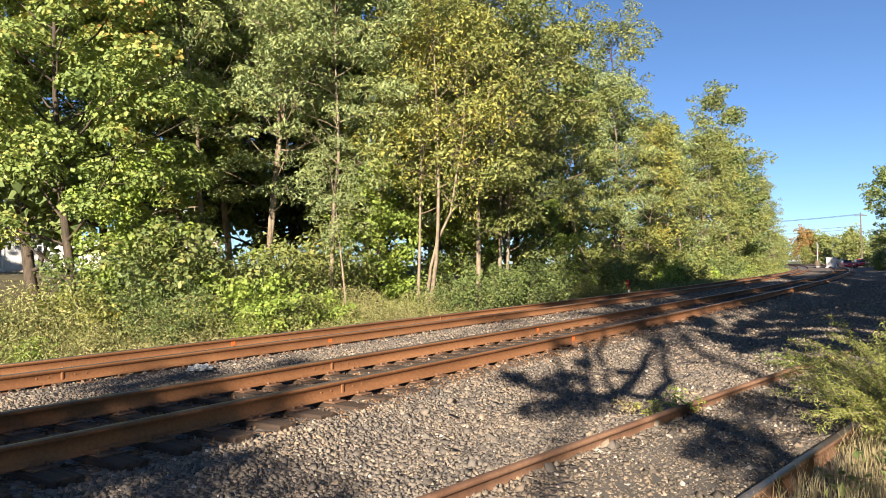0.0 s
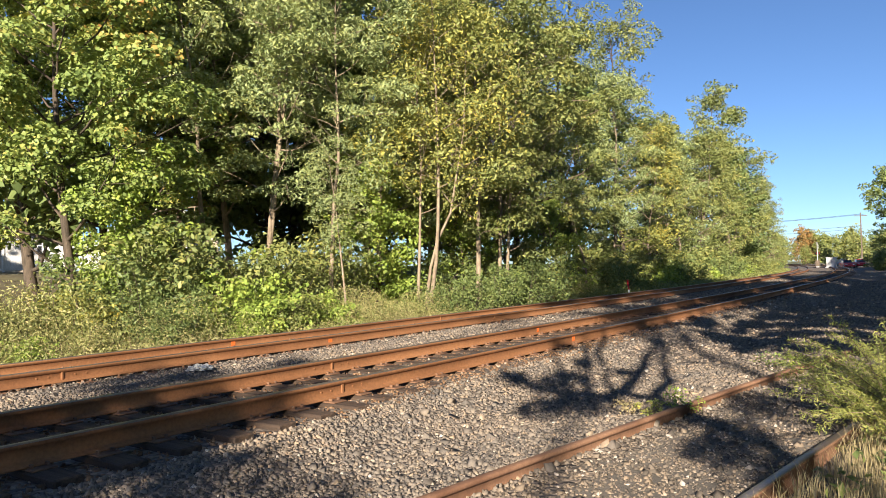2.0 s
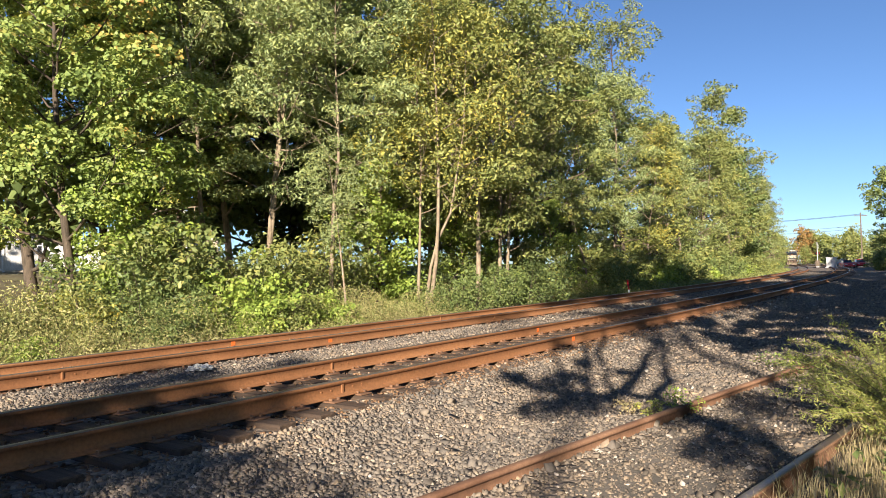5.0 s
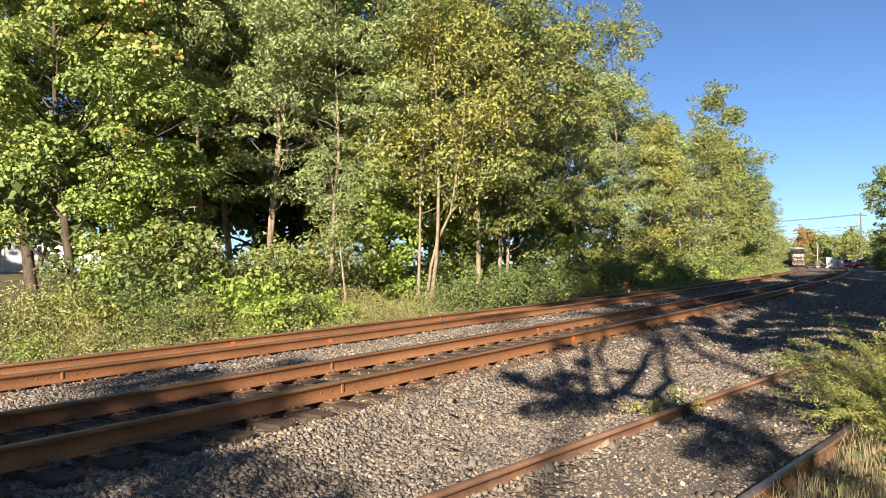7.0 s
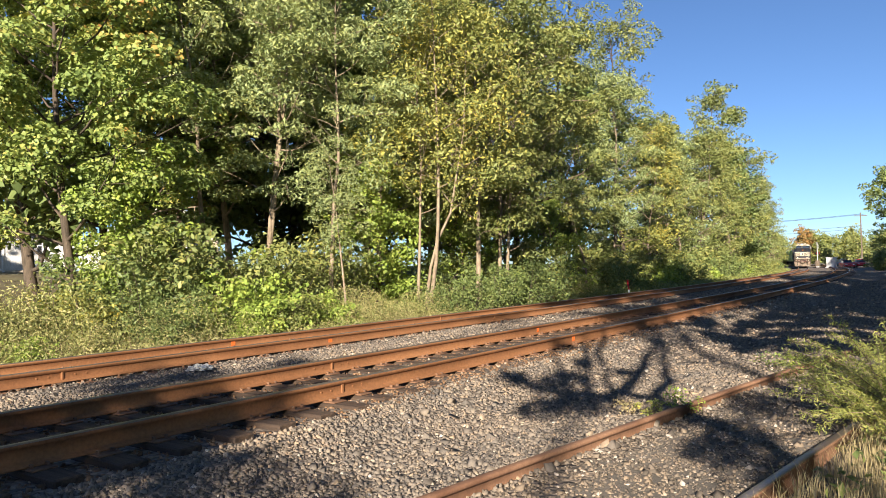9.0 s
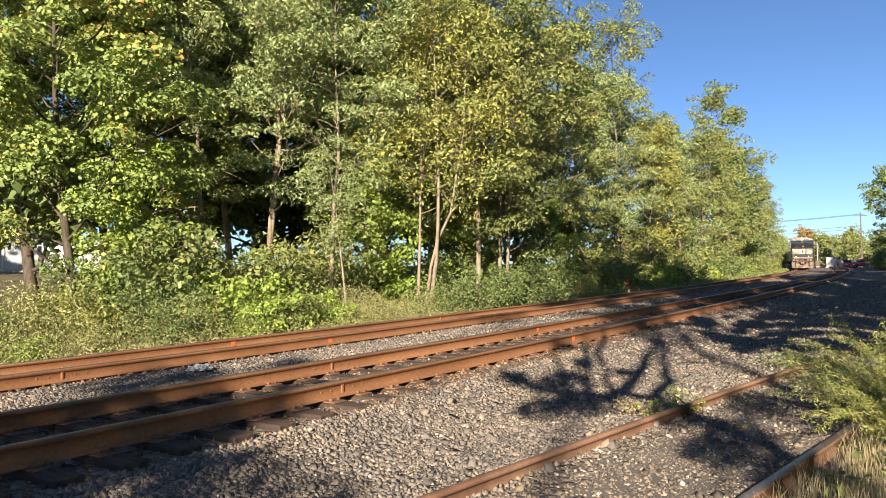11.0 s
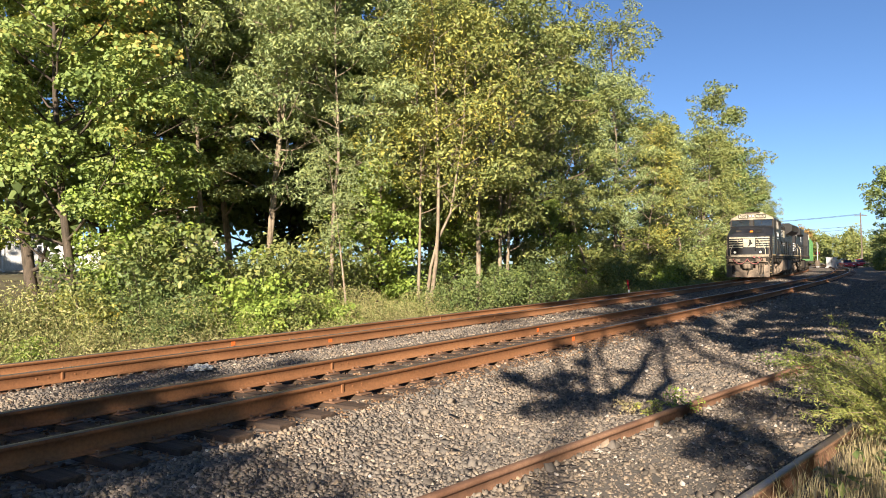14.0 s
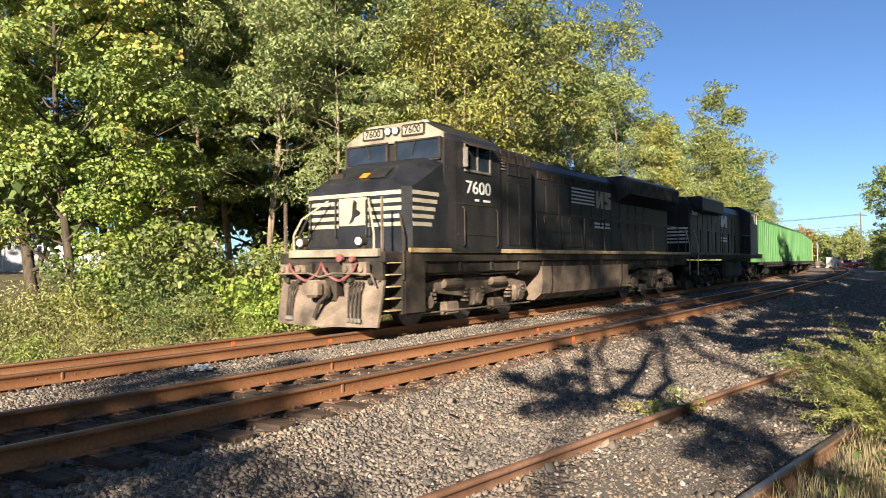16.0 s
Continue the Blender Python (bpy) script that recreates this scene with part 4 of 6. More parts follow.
    for x, w, h in ((-1.08, 0.22, 0.2), (-0.62, 0.3, 0.16), (0.68, 0.26, 0.22), (1.08, 0.2, 0.28)):
        bm = bmesh.new()
        box(bm, x - w / 2, x + w / 2, -1.0, -0.84, 1.28 - h / 2, 1.28 + h / 2, 0.025)
        cyl(bm, (x, -1.05, 1.28), (x, -0.98, 1.28), 0.06, n=10)
        part("receptacle", bm, DUST, L, "rusty cable receptacle")
    bm = bmesh.new()
    cyl(bm, (0.42 + 0.34, -0.95, 1.47), (0.42 + 0.34, -0.86, 1.47), 0.06, n=14)
    part("cap", bm, HOSE, L, "red round cap")
    for k in range(6):
        bm = bmesh.new()
        box(bm, -1.15 + 0.46 * k - 0.05, -1.15 + 0.46 * k + 0.05, -0.86, -0.80, 0.98, 1.1, 0.015)
        part("bolt_plate", bm, GRIME, L)
    # cab seams, mirrors, roof gear
    for z in (2.72, 2.02):
        bm = bmesh.new()
        box(bm, 1.515, 1.532, 1.8, 3.74, z - 0.012, z + 0.012)
        part("seam", bm, GRIME, L, "welded seam along the cab side")
    for y in (2.0, 3.5):
        bm = bmesh.new()
        pipe(bm, [(1.53, y, 1.75), (1.58, y, 1.8), (1.58, y, 2.6), (1.53, y, 2.65)], 0.014)
        part("grab_iron", bm, GRIME, L)
    bm = bmesh.new()
    box(bm, 1.53, 1.66, 2.02, 2.06, 3.55, 4.0, 0.01)
    part("wind_deflector", bm, GREYALU, L, "pale upright wind deflector by the window")
    bm = bmesh.new()
    box(bm, -0.6, 0.5, 2.2, 3.3, 4.6, 4.78, 0.05)
    part("air_conditioner", bm, GRIME, L, "grimy roof air conditioner")
    bm = bmesh.new()
    cyl(bm, (0.55, 1.95, 4.6), (0.55, 1.95, 4.72), 0.13, 0.09, n=14)
    part("antenna_dome", bm, CREAM, L, "pale round antenna dome")
    bm = bmesh.new()
    for k, x in enumerate((-0.2, 0.0, 0.2)):
        cyl(bm, (x, 6.9, 4.5), (x, 6.5 - 0.05 * k, 4.5), 0.035, 0.085, n=10)
    box(bm, -0.3, 0.3, 6.85, 6.95, 4.3, 4.52, 0.01)
    part("horn", bm, GRIME, L, "three-chime roof horn")
    for k in range(4):
        panel(blower, "louver_panel", on_side(1.44, 4.05 + 0.42 * k, 4.02), 0.34, 0.3, GRIME, "", 0.025, 0.01)
    for z in (3.62, 1.95):
        bm = bmesh.new()
        box(bm, 0.975, 0.998, 5.65, 18.6, z - 0.015, z + 0.015)
        part("seam", bm, GRIME, hood, "seam along the hood")
    for k in range(7):
        panel(hood, "upper_grille", on_side(0.98, 6.2 + 0.95 * k, 3.85), 0.7, 0.22, GRIME, "", 0.02, 0.008)
    bm = bmesh.new()
    pipe(bm, [(1.3, 5.0, 1.36), (1.33, 7.5, 1.36), (1.33, 13.0, 1.36), (1.3, 14.0, 1.36)], 0.03)
    pipe(bm, [(1.34, 0.7, 1.3), (1.36, 2.4, 1.26), (1.36, 4.6, 1.3)], 0.025)
    part("brake_pipe", bm, DUST, L, "dusty brake pipe under the sill")
    bm = bmesh.new()
    cyl(bm, (1.3, 12.9, 1.18), (1.3, 14.0, 1.18), 0.15, n=14)
    part("air_tank", bm, GRIME, L, "grimy air reservoir")
    # tank and trucks
    bm = bmesh.new()
    prof = [(-1.2, 0.32), (-1.42, 0.5), (-1.46, 0.75), (-1.46, 1.25), (1.46, 1.25), (1.46, 0.75), (1.42, 0.5), (1.2, 0.32)]
    hull(bm, [[(x, y, z) for x, z in prof] for y in (6.1, 12.7)])
    tank = part("fuel_tank", bm, DUST, L, "dust-streaked fuel tank")
    for y in (6.7, 9.4, 12.1):
        bm = bmesh.new()
        hull(bm, [[(x * 1.012, yy, z * 1.0 - 0.006 if z < 0.6 else z) for x, z in prof] for yy in (y - 0.05, y + 0.05)])
        part("strap", bm, GRIME, tank)
    bm = bmesh.new()
    cyl(bm, (1.25, 4.9, 1.2), (1.25, 6.0, 1.2), 0.17, n=14)
    part("air_tank", bm, GRIME, L, "grimy air reservoir")
    truck(L, 3.0, DUST)
    truck(L, 16.0, DUST)
    coupler(L, 20.75, -1)
    for sx in (-1, 1):
        bm = bmesh.new()
        pipe(bm, [(sx * 1.3, 20.2, 1.1), (sx * 1.3, 20.25, 2.6), (sx * 1.1, 19.6, 2.72)], 0.022)
        part("grab_rail", bm, DUST, L)
    return L


def second_locomotive():
    """Hood end at y = 0, cab at the far end; runs hood first behind the leader."""
    L = tagged(empty("locomotive"), "black diesel locomotive running hood first behind the leader", "locomotive", "train")
    bm = bmesh.new()
    box(bm, -1.46, 1.46, -0.9, 16.4, 1.40, 1.62, 0.02)
    part("underframe", bm, GRIME, L)
    for sx in (-1, 1):
        bm = bmesh.new()
        box(bm, sx * 1.44, sx * 1.50, -0.8, 16.3, 1.60, 1.68, 0.008)
        part("sill_edge", bm, DUST, L, "dusty white sill edge")
    bm = bmesh.new()
    hull(bm, [[(-w, y, 1.62), (-w, y, z - 0.35), (-w + 0.25, y, z), (w - 0.25, y, z), (w, y, z - 0.35), (w, y, 1.62)] for y, w, z in ((0, 1.0, 4.0), (0.15, 1.05, 4.25), (12.2, 1.05, 4.25))])
    hood = part("long_hood", bm, BLACK, L, "long black engine hood")
    stripes(hood, -0.98, 0.98, 0.0, [2.82 - 0.16 * k for k in range(5)], 0.085, WHITE)
    bm = bmesh.new()
    box(bm, -1.5, 1.5, -0.98, -0.88, 1.5, 1.68, 0.01)
    part("end_sill", bm, DUST, L)
    bars_on_side(L, 1.06, 0.5, 1.5, [3.55], 0.22)
    for k in range(10):
        panel(hood, "hood_door", on_side(1.05, 1.9 + 0.95 * k, 2.7), 0.85, 1.9, BLACK, "", 0.018, 0.01)
    bm = bmesh.new()
    box(bm, -1.48, 1.48, 0.6, 5.2, 3.6, 4.3, 0.08)
    part("radiator_housing", bm, BLACK, L)
    bars_on_side(L, 1.06, 4.6, 6.2, [3.62, 3.5, 3.38, 3.26], 0.06)
    bm = bmesh.new()
    prism(bm, [(0, 0), (0.5, 0), (1.0, 0.3), (1.0, 0), (1.5, 0), (1.5, 0.62), (0.9, 0.62), (0.5, 0.3), (0.5, 0.62), (0, 0.62)], 0, 0.012)
    mk = part("side_mark", bm, WHITE, L, "white block mark on the hood")
    mk.matrix_basis = pose(1.068, 6.4, 3.08)
    bars_on_side(L, 1.07, 6.3, 7.8, [2.5, 2.36], 0.08)
    bm = bmesh.new()
    hull(bm, [[(-1.5, y, 1.62), (-1.5, y, 4.1), (-0.8, y, 4.5), (0.8, y, 4.5), (1.5, y, 4.1), (1.5, y, 1.62)] for y in (12.2, 14.6)])
    cab = part("cab", bm, BLACK, L)
    panel(cab, "side_window", on_side(1.5, 13.4, 3.75), 1.3, 0.55, GLASS, "", 0.012)
    for y in (12.7, 13.4, 14.1):
        bm = bmesh.new()
        box(bm, 1.5, 1.54, y - 0.04, y + 0.04, 3.45, 4.05, 0.006)
        part("window_post", bm, CREAM, cab, "pale window post")
    bm = bmesh.new()
    box(bm, -1.2, 1.2, 14.6, 16.0, 1.62, 3.4, 0.1)
    part("nose", bm, BLACK, L)
    handrail(L, 1.46, [0.3 + 1.5 * k for k in range(9)], 1.66, 2.72, BLACK)
    for sx in (-1, 1):
        for y, x in ((-0.85, 1.25), (-0.25, 1.46)):
            bm = bmesh.new()
            pipe(bm, [(sx * (x - 0.3), y + 0.5, 2.72), (sx * (x - 0.1), y + 0.1, 2.4), (sx * x, y, 2.05), (sx * x, y, 0.7)], 0.025)
            part("grab_rail", bm, CREAM, L, "worn cream grab rail")
        for q in range(4):
            bm = bmesh.new()
            box(bm, sx * 1.1, sx * 1.45, -0.8, -0.35, 0.5 + 0.27 * q, 0.53 + 0.27 * q, 0.006)
            part("step", bm, GRIME, L)
    bm = bmesh.new()
    box(bm, -1.4, 1.4, 5.7, 10.0, 0.35, 1.3, 0.15)
    part("fuel_tank", bm, GRIME, L)
    truck(L, 2.4, GRIME)
    truck(L, 13.2, GRIME)
    coupler(L, -1.0, 1)
    coupler(L, 16.6, -1)
    return L


def freight_car(paint, tone):
    """A flat car, 26.5 m, under two long ribbed waste containers."""
    L = tagged(empty("freight_car"), "freight car with tall " + tone + " ribbed waste containers", "freight car", "train")
    bm = bmesh.new()
    box(bm, -1.4, 1.4, 0, 26.5, 0.98, 1.15, 0.02)
    box(bm, -0.35, 0.35, 0.2, 26.3, 0.6, 1.0, 0.02)
    for k in range(16):
        box(bm, 1.25, 1.42, 0.4 + 1.7 * k, 0.55 + 1.7 * k, 0.85, 1.2, 0.01)
    part("flat_deck", bm, GRIME, L, "grimy steel flat deck")
    for y0 in (0.5, 13.5):
        bm = bmesh.new()
        box(bm, -1.3, 1.3, y0, y0 + 12.6, 1.15, 3.85, 0.03)
        c = part("container", bm, paint, L, tone + " painted container")
        for k in range(14):
            bm = bmesh.new()
            box(bm, 1.3, 1.4, y0 + 0.05 + 0.95 * k, y0 + 0.17 + 0.95 * k, 1.17, 3.83, 0.01)
            part("rib", bm, paint, c)
        bm = bmesh.new()
        box(bm, -1.38, 1.38, y0 - 0.02, y0 + 12.62, 3.82, 3.94, 0.02)
        part("lid", bm, paint, c)
        for k in range(4):
            bm = bmesh.new()
            box(bm, -1.2 + 0.75 * k, -1.08 + 0.75 * k, y0 - 0.07, y0, 1.17, 3.8, 0.01)
            part("rib", bm, paint, c)
    for yc in (3.0, 23.5):
        bm = bmesh.new()
        for sx in (-1, 1):
            prism(bm, [(yc - 1.3, 0.42), (yc - 1.3, 0.68), (yc - 0.5, 0.85), (yc + 0.5, 0.85), (yc + 1.3, 0.68), (yc + 1.3, 0.42), (yc + 0.6, 0.35), (yc - 0.6, 0.35)], sx * 1.02, sx * 1.16)
        box(bm, -1.0, 1.0, yc - 0.3, yc + 0.3, 0.5, 0.95, 0.03)
        part("truck_frame", bm, GRIME, L)
        for ax in (-0.88, 0.88):
            wheelset(L, yc + ax, 0.457)
    coupler(L, -0.35, 1)
    coupler(L, 26.85, -1)
    return L


lead = lead_locomotive()
second = second_locomotive()
cars = [freight_car(GREEN, "bright green"), freight_car(GREEN, "bright green"), freight_car(OLIVECAR, "faded olive")]
cars.append(copy_thing(cars[2], pose(0, 0, 0)))
cars.append(copy_thing(cars[2], pose(0, 0, 0)))
# each vehicle: its zero point behind the leader's nose, its two truck centres
consist = [(lead, 0.0, 3.0, 16.0), (second, 21.9, 2.4, 13.2)] + [(c, 39.2 + 27.5 * k, 3.0, 23.5) for k, c in enumerate(cars)]
NOSE_16, SPEED = 11.83, 21.336


def vehicle_pose(t, behind, b1, b2):
    s = NOSE_16 + SPEED * (16.0 - t) + behind
    p1 = Vector(on_line(s + b1, float(spacing(s + b1)), 0.012))
    p2 = Vector(on_line(s + b2, float(spacing(s + b2)), 0.012))
    d = (p2 - p1).normalized()
    side = Vector((d.y, -d.x, 0)).normalized()
    up = side.cross(d)
    o = p1 - d * b1
    return Matrix(((side.x, d.x, up.x, o.x), (side.y, d.y, up.y, o.y), (side.z, d.z, up.z, o.z), (0, 0, 0, 1))) @ pose(0, 0, 0, 0, 0.87, 0)


def motions():
    for ob, behind, b1, b2 in consist:
        walk(ob, [(0.25 * k, vehicle_pose(0.25 * k, behind, b1, b2)) for k in range(65)])
        if ob not in (lead, second):
            continue
        for w in ob.children:
            if "rolls" not in w:
                continue
            r, at = w["rolls"], w.matrix_basis.translation.copy()
            walk(w, [(k / 30, pose(*at, math.degrees(SPEED * k / 30 / r) % 360)) for k in range(481)])


WOODS = "trees of the wood beside the line"
kinds = {}


def kind(key, label, *a, **k):
    kinds[key] = tagged(make_tree(*a, **k), label, "tree", WOODS)


kind("maple", "broad maple with green leaves turning orange", 11, 14, 5.4, 0.15, 0.17, 54000, 0.135, MAPLE, DARKBARK, slim=0.85, clump=1.05, flat=0.5, density=0.6, droop=0.35)
kind("olive", "tall tree with olive-green autumn leaves", 14, 17, 4.4, 0.12, 0.2, 21000, 0.20, OLIVE, BARK, slim=0.48, clump=1.1, flat=0.45, density=0.34)
kind("gold", "tall tree with yellowing leaves", 13, 15, 3.6, 0.16, 0.13, 18000, 0.19, GOLD, PALEBARK, stems=2, slim=0.38, clump=1.0, droop=0.5, density=0.32)
kind("locust", "slender locust tree with feathery grey-green leaves", 12, 15, 4.0, 0.2, 0.15, 20000, 0.18, LOCUST, PALEBARK, slim=0.38, clump=1.05, flat=0.4, density=0.34)
kind("deep", "dense deep-green tree standing in the wood", 15, 16, 4.6, 0.1, 0.22, 8000, 0.40, DEEP, DARKBARK, slim=0.65, clump=1.15, density=0.6)
kind("airy", "tall airy tree with thin olive crown", 16, 19, 4.2, 0.45, 0.22, 9000, 0.22, OLIVE, DARKBARK, slim=0.45, clump=0.9, density=0.45)
kind("far_locust", "locust tree with feathery leaves farther along", 22, 15, 4.0, 0.14, 0.15, 9000, 0.27, LOCUST, PALEBARK, slim=0.45, clump=1.05, flat=0.55, density=0.5)
kind("far_gold", "yellowing tree farther along the line", 23, 15, 3.8, 0.12, 0.14, 9000, 0.27, GOLD, BARK, slim=0.45, clump=1.05, density=0.5)
kind("far_olive", "olive-green tree farther along the line", 25, 17, 4.4, 0.1, 0.2, 10000, 0.28, OLIVE, BARK, slim=0.5, clump=1.1, flat=0.6, density=0.55)
kind("shade", "tall dense tree on the sunny side of the line", 20, 17, 4.6, 0.12, 0.22, 3300, 0.74, DEEP, DARKBARK, slim=0.65, clump=1.2)
kind("high", "very tall tree with a high crown", 26, 23, 4.0, 0.7, 0.16, 3300, 0.32, OLIVE, DARKBARK, slim=0.6, clump=0.95, density=0.5)
kind("slim", "thin pale-stemmed young tree at the wood's edge", 18, 11, 1.7, 0.45, 0.085, 5000, 0.14, LOCUST, PALEBARK, slim=0.4, clump=0.6, density=0.5)
kind("bright", "young tree with bright green leaves", 19, 8, 2.6, 0.15, 0.08, 9500, 0.17, BRIGHT, BARK, slim=0.75, clump=0.75, density=0.55)
used = set()


def tree_at(kind_of, s, off, rz, k):
    x, y = off_place(s, off)
    if kind_of in used:
        return again(kinds[kind_of], x, y, rz, k)
    used.add(kind_of)
    return place(kinds[kind_of], x, y, rz, k)


for row in [("maple", 11.0, 13.8, 255, 0.92), ("maple", 15.0, 18.6, 230, 1.08), ("shade", 21, 23, 160, 1.0), ("shade", 27, 21, 220, 1.0), ("shade", 34, 22, 280, 1.1), ("shade", 40, 20, 340, 1.1), ("deep", 12.5, 19, 0, 1.0), ("locust", 15.0, 17.8, 10, 1.05), ("locust", 19.5, 17.2, 140, 1.1), 
            ("deep", 24, 20, 120, 1.0), ("olive", 33, 12.6, 40, 1.0),
            ("gold", 31, 15.5, 100, 1.08), ("olive", 38, 12.8, 160, 1.0), ("deep", 36, 19, 220, 1.1), ("olive", 44, 12.3, 280, 0.95), ("airy", 43.5, 17.0, 0, 1.12), ("locust", 50, 12.5, 330, 1.0),
            ("far_gold", 56, 12.0, 200, 0.82), ("airy", 62, 15.5, 90, 1.18), ("far_olive", 62, 12.0, 70, 0.8), ("far_locust", 69, 12.0, 45, 0.85), ("far_olive", 76, 12.0, 320, 0.85), ("far_olive", 82, 12.5, 200, 0.85),
            ("far_olive", 101, 13.0, 210, 1.36), ("far_locust", 108, 9.2, 60, 0.72), ("far_olive", 128, 9.2, 150, 0.62), ("far_olive", 90, 11.5, 110, 0.95), ("deep", 98, 11.5, 20, 0.95), ("far_olive", 106, 12.0, 320, 0.9), ("far_locust", 114, 12.5, 100, 0.85), ("far_olive", 124, 13.0, 20, 0.75),
            ("deep", 30, 24, 70, 1.1), ("deep", 46, 20, 10, 1.1), ("deep", 56, 18, 170, 1.0), ("deep", 72, 17, 200, 0.95), ("deep", 84, 17, 80, 1.0),
            ("airy", 128, 9.6, 40, 0.78), ("slim", 16.6, 8.7, 120, 0.55), ("slim", 30.2, 11.2, 300, 1.0),
            ("slim", 33.0, 12.0, 260, 0.95), ("slim", 41, 11.0, 160, 0.9),
            ("bright", 22.0, 12.2, 0, 0.8), ("bright", 28.5, 11.8, 130, 0.75), ("bright", 12.0, 12.6, 200, 0.6), ("bright", 36, 11.2, 40, 0.7)]:
    tree_at(*row)



def front_tree(label, across, deep, *a, **k):
    """A tree of the wood's front row, at its place to the side of and out along the view's line."""
    x, y = -0.584 * deep + 0.811 * across, 0.811 * deep + 0.585 * across
    tagged(place(make_tree(*a, **k), x, y, 35.8), label, "tree", WOODS)


front_tree("brown forked tree with a low limb and sparse leaves", -9.7, 27, 101, 14, 3.2, 0.42, 0.17, 14000, 0.15, MAPLE, BARK, slim=0.6, clump=0.95, flat=0.5, density=0.28,
           courses=[[(0, 0), (0, 6.6), (-0.2, 9.3), (-0.75, 11.5), (-1.1, 13.5)], [(0, 6.3), (0.1, 9), (0.35, 11.5), (0.5, 14.5)], [(0, 6.2), (-0.8, 7.5), (-1.5, 8.6), (-2.2, 10.2)]])
front_tree("slender pale-stemmed tree with thin leaves", -7.75, 24, 102, 12, 2.2, 0.5, 0.12, 9000, 0.15, LOCUST, PALEBARK, slim=0.45, clump=0.8, flat=0.45, density=0.36,
           courses=[[(0, 0), (-0.05, 3.2), (-0.15, 5.9), (-0.2, 8), (-0.6, 9.8), (-0.8, 12)]])
front_tree("twin-stemmed locust with feathery grey-green leaves", -6.0, 25, 103, 14, 2.9, 0.28, 0.12, 20000, 0.16, LOCUST, PALEBARK, slim=0.36, clump=0.95, flat=0.4, density=0.34,
           courses=[[(0, 0), (0.1, 3.3), (0.5, 7), (0.55, 10.8), (0.5, 14)], [(0.1, 2.6), (0.55, 6.5), (1.05, 10.8), (1.2, 14.5)]])
front_tree("slender locust with a pale bare stem", -3.95, 25, 104, 12, 2.8, 0.42, 0.10, 13000, 0.16, LOCUST, PALEBARK, slim=0.36, clump=0.9, flat=0.4, density=0.36,
           courses=[[(0, 0), (0.2, 3.2), (0.3, 5), (0.5, 6.2), (0.4, 9), (0.5, 13)]])
front_tree("locust with feathery grey-green leaves over thin stems", -2.6, 29, 105, 15, 3.2, 0.25, 0.13, 14000, 0.18, LOCUST, BARK, slim=0.4, clump=1.0, flat=0.4, density=0.34,
           courses=[[(0, 0), (0.1, 4), (0.3, 8), (0.2, 15.5)]])
front_tree("tree with leaning pale stems and yellow leaves", -0.65, 27, 106, 14, 2.6, 0.36, 0.09, 17000, 0.16, GOLD, PALEBARK, slim=0.42, clump=0.9, droop=0.5, density=0.34,
           courses=[[(0, 0), (0.45, 3), (0.55, 6), (0.5, 9), (0.4, 14)], [(-0.1, 0), (0.2, 2.2), (0.55, 3.3), (0.95, 4.0), (1.5, 7), (1.7, 11)], [(-0.35, 0), (-0.2, 3), (-0.1, 6), (-0.3, 11)]])
front_tree("olive-green tree with a pale straight stem", 1.4, 30, 107, 15, 3.2, 0.22, 0.12, 15000, 0.18, OLIVE, PALEBARK, slim=0.45, clump=1.0, flat=0.45, density=0.34,
           courses=[[(0, 0), (0.05, 3.5), (0.1, 8), (0.0, 15)]])
front_tree("olive-green tree on two slender stems", 2.35, 32, 108, 15, 3.2, 0.2, 0.11, 15000, 0.19, OLIVE, PALEBARK, slim=0.45, clump=1.0, flat=0.45, density=0.34,
           courses=[[(0, 0), (0.15, 4), (0.2, 8), (0.3, 15)], [(0.3, 0), (0.55, 4), (0.8, 8), (1.4, 13)]])


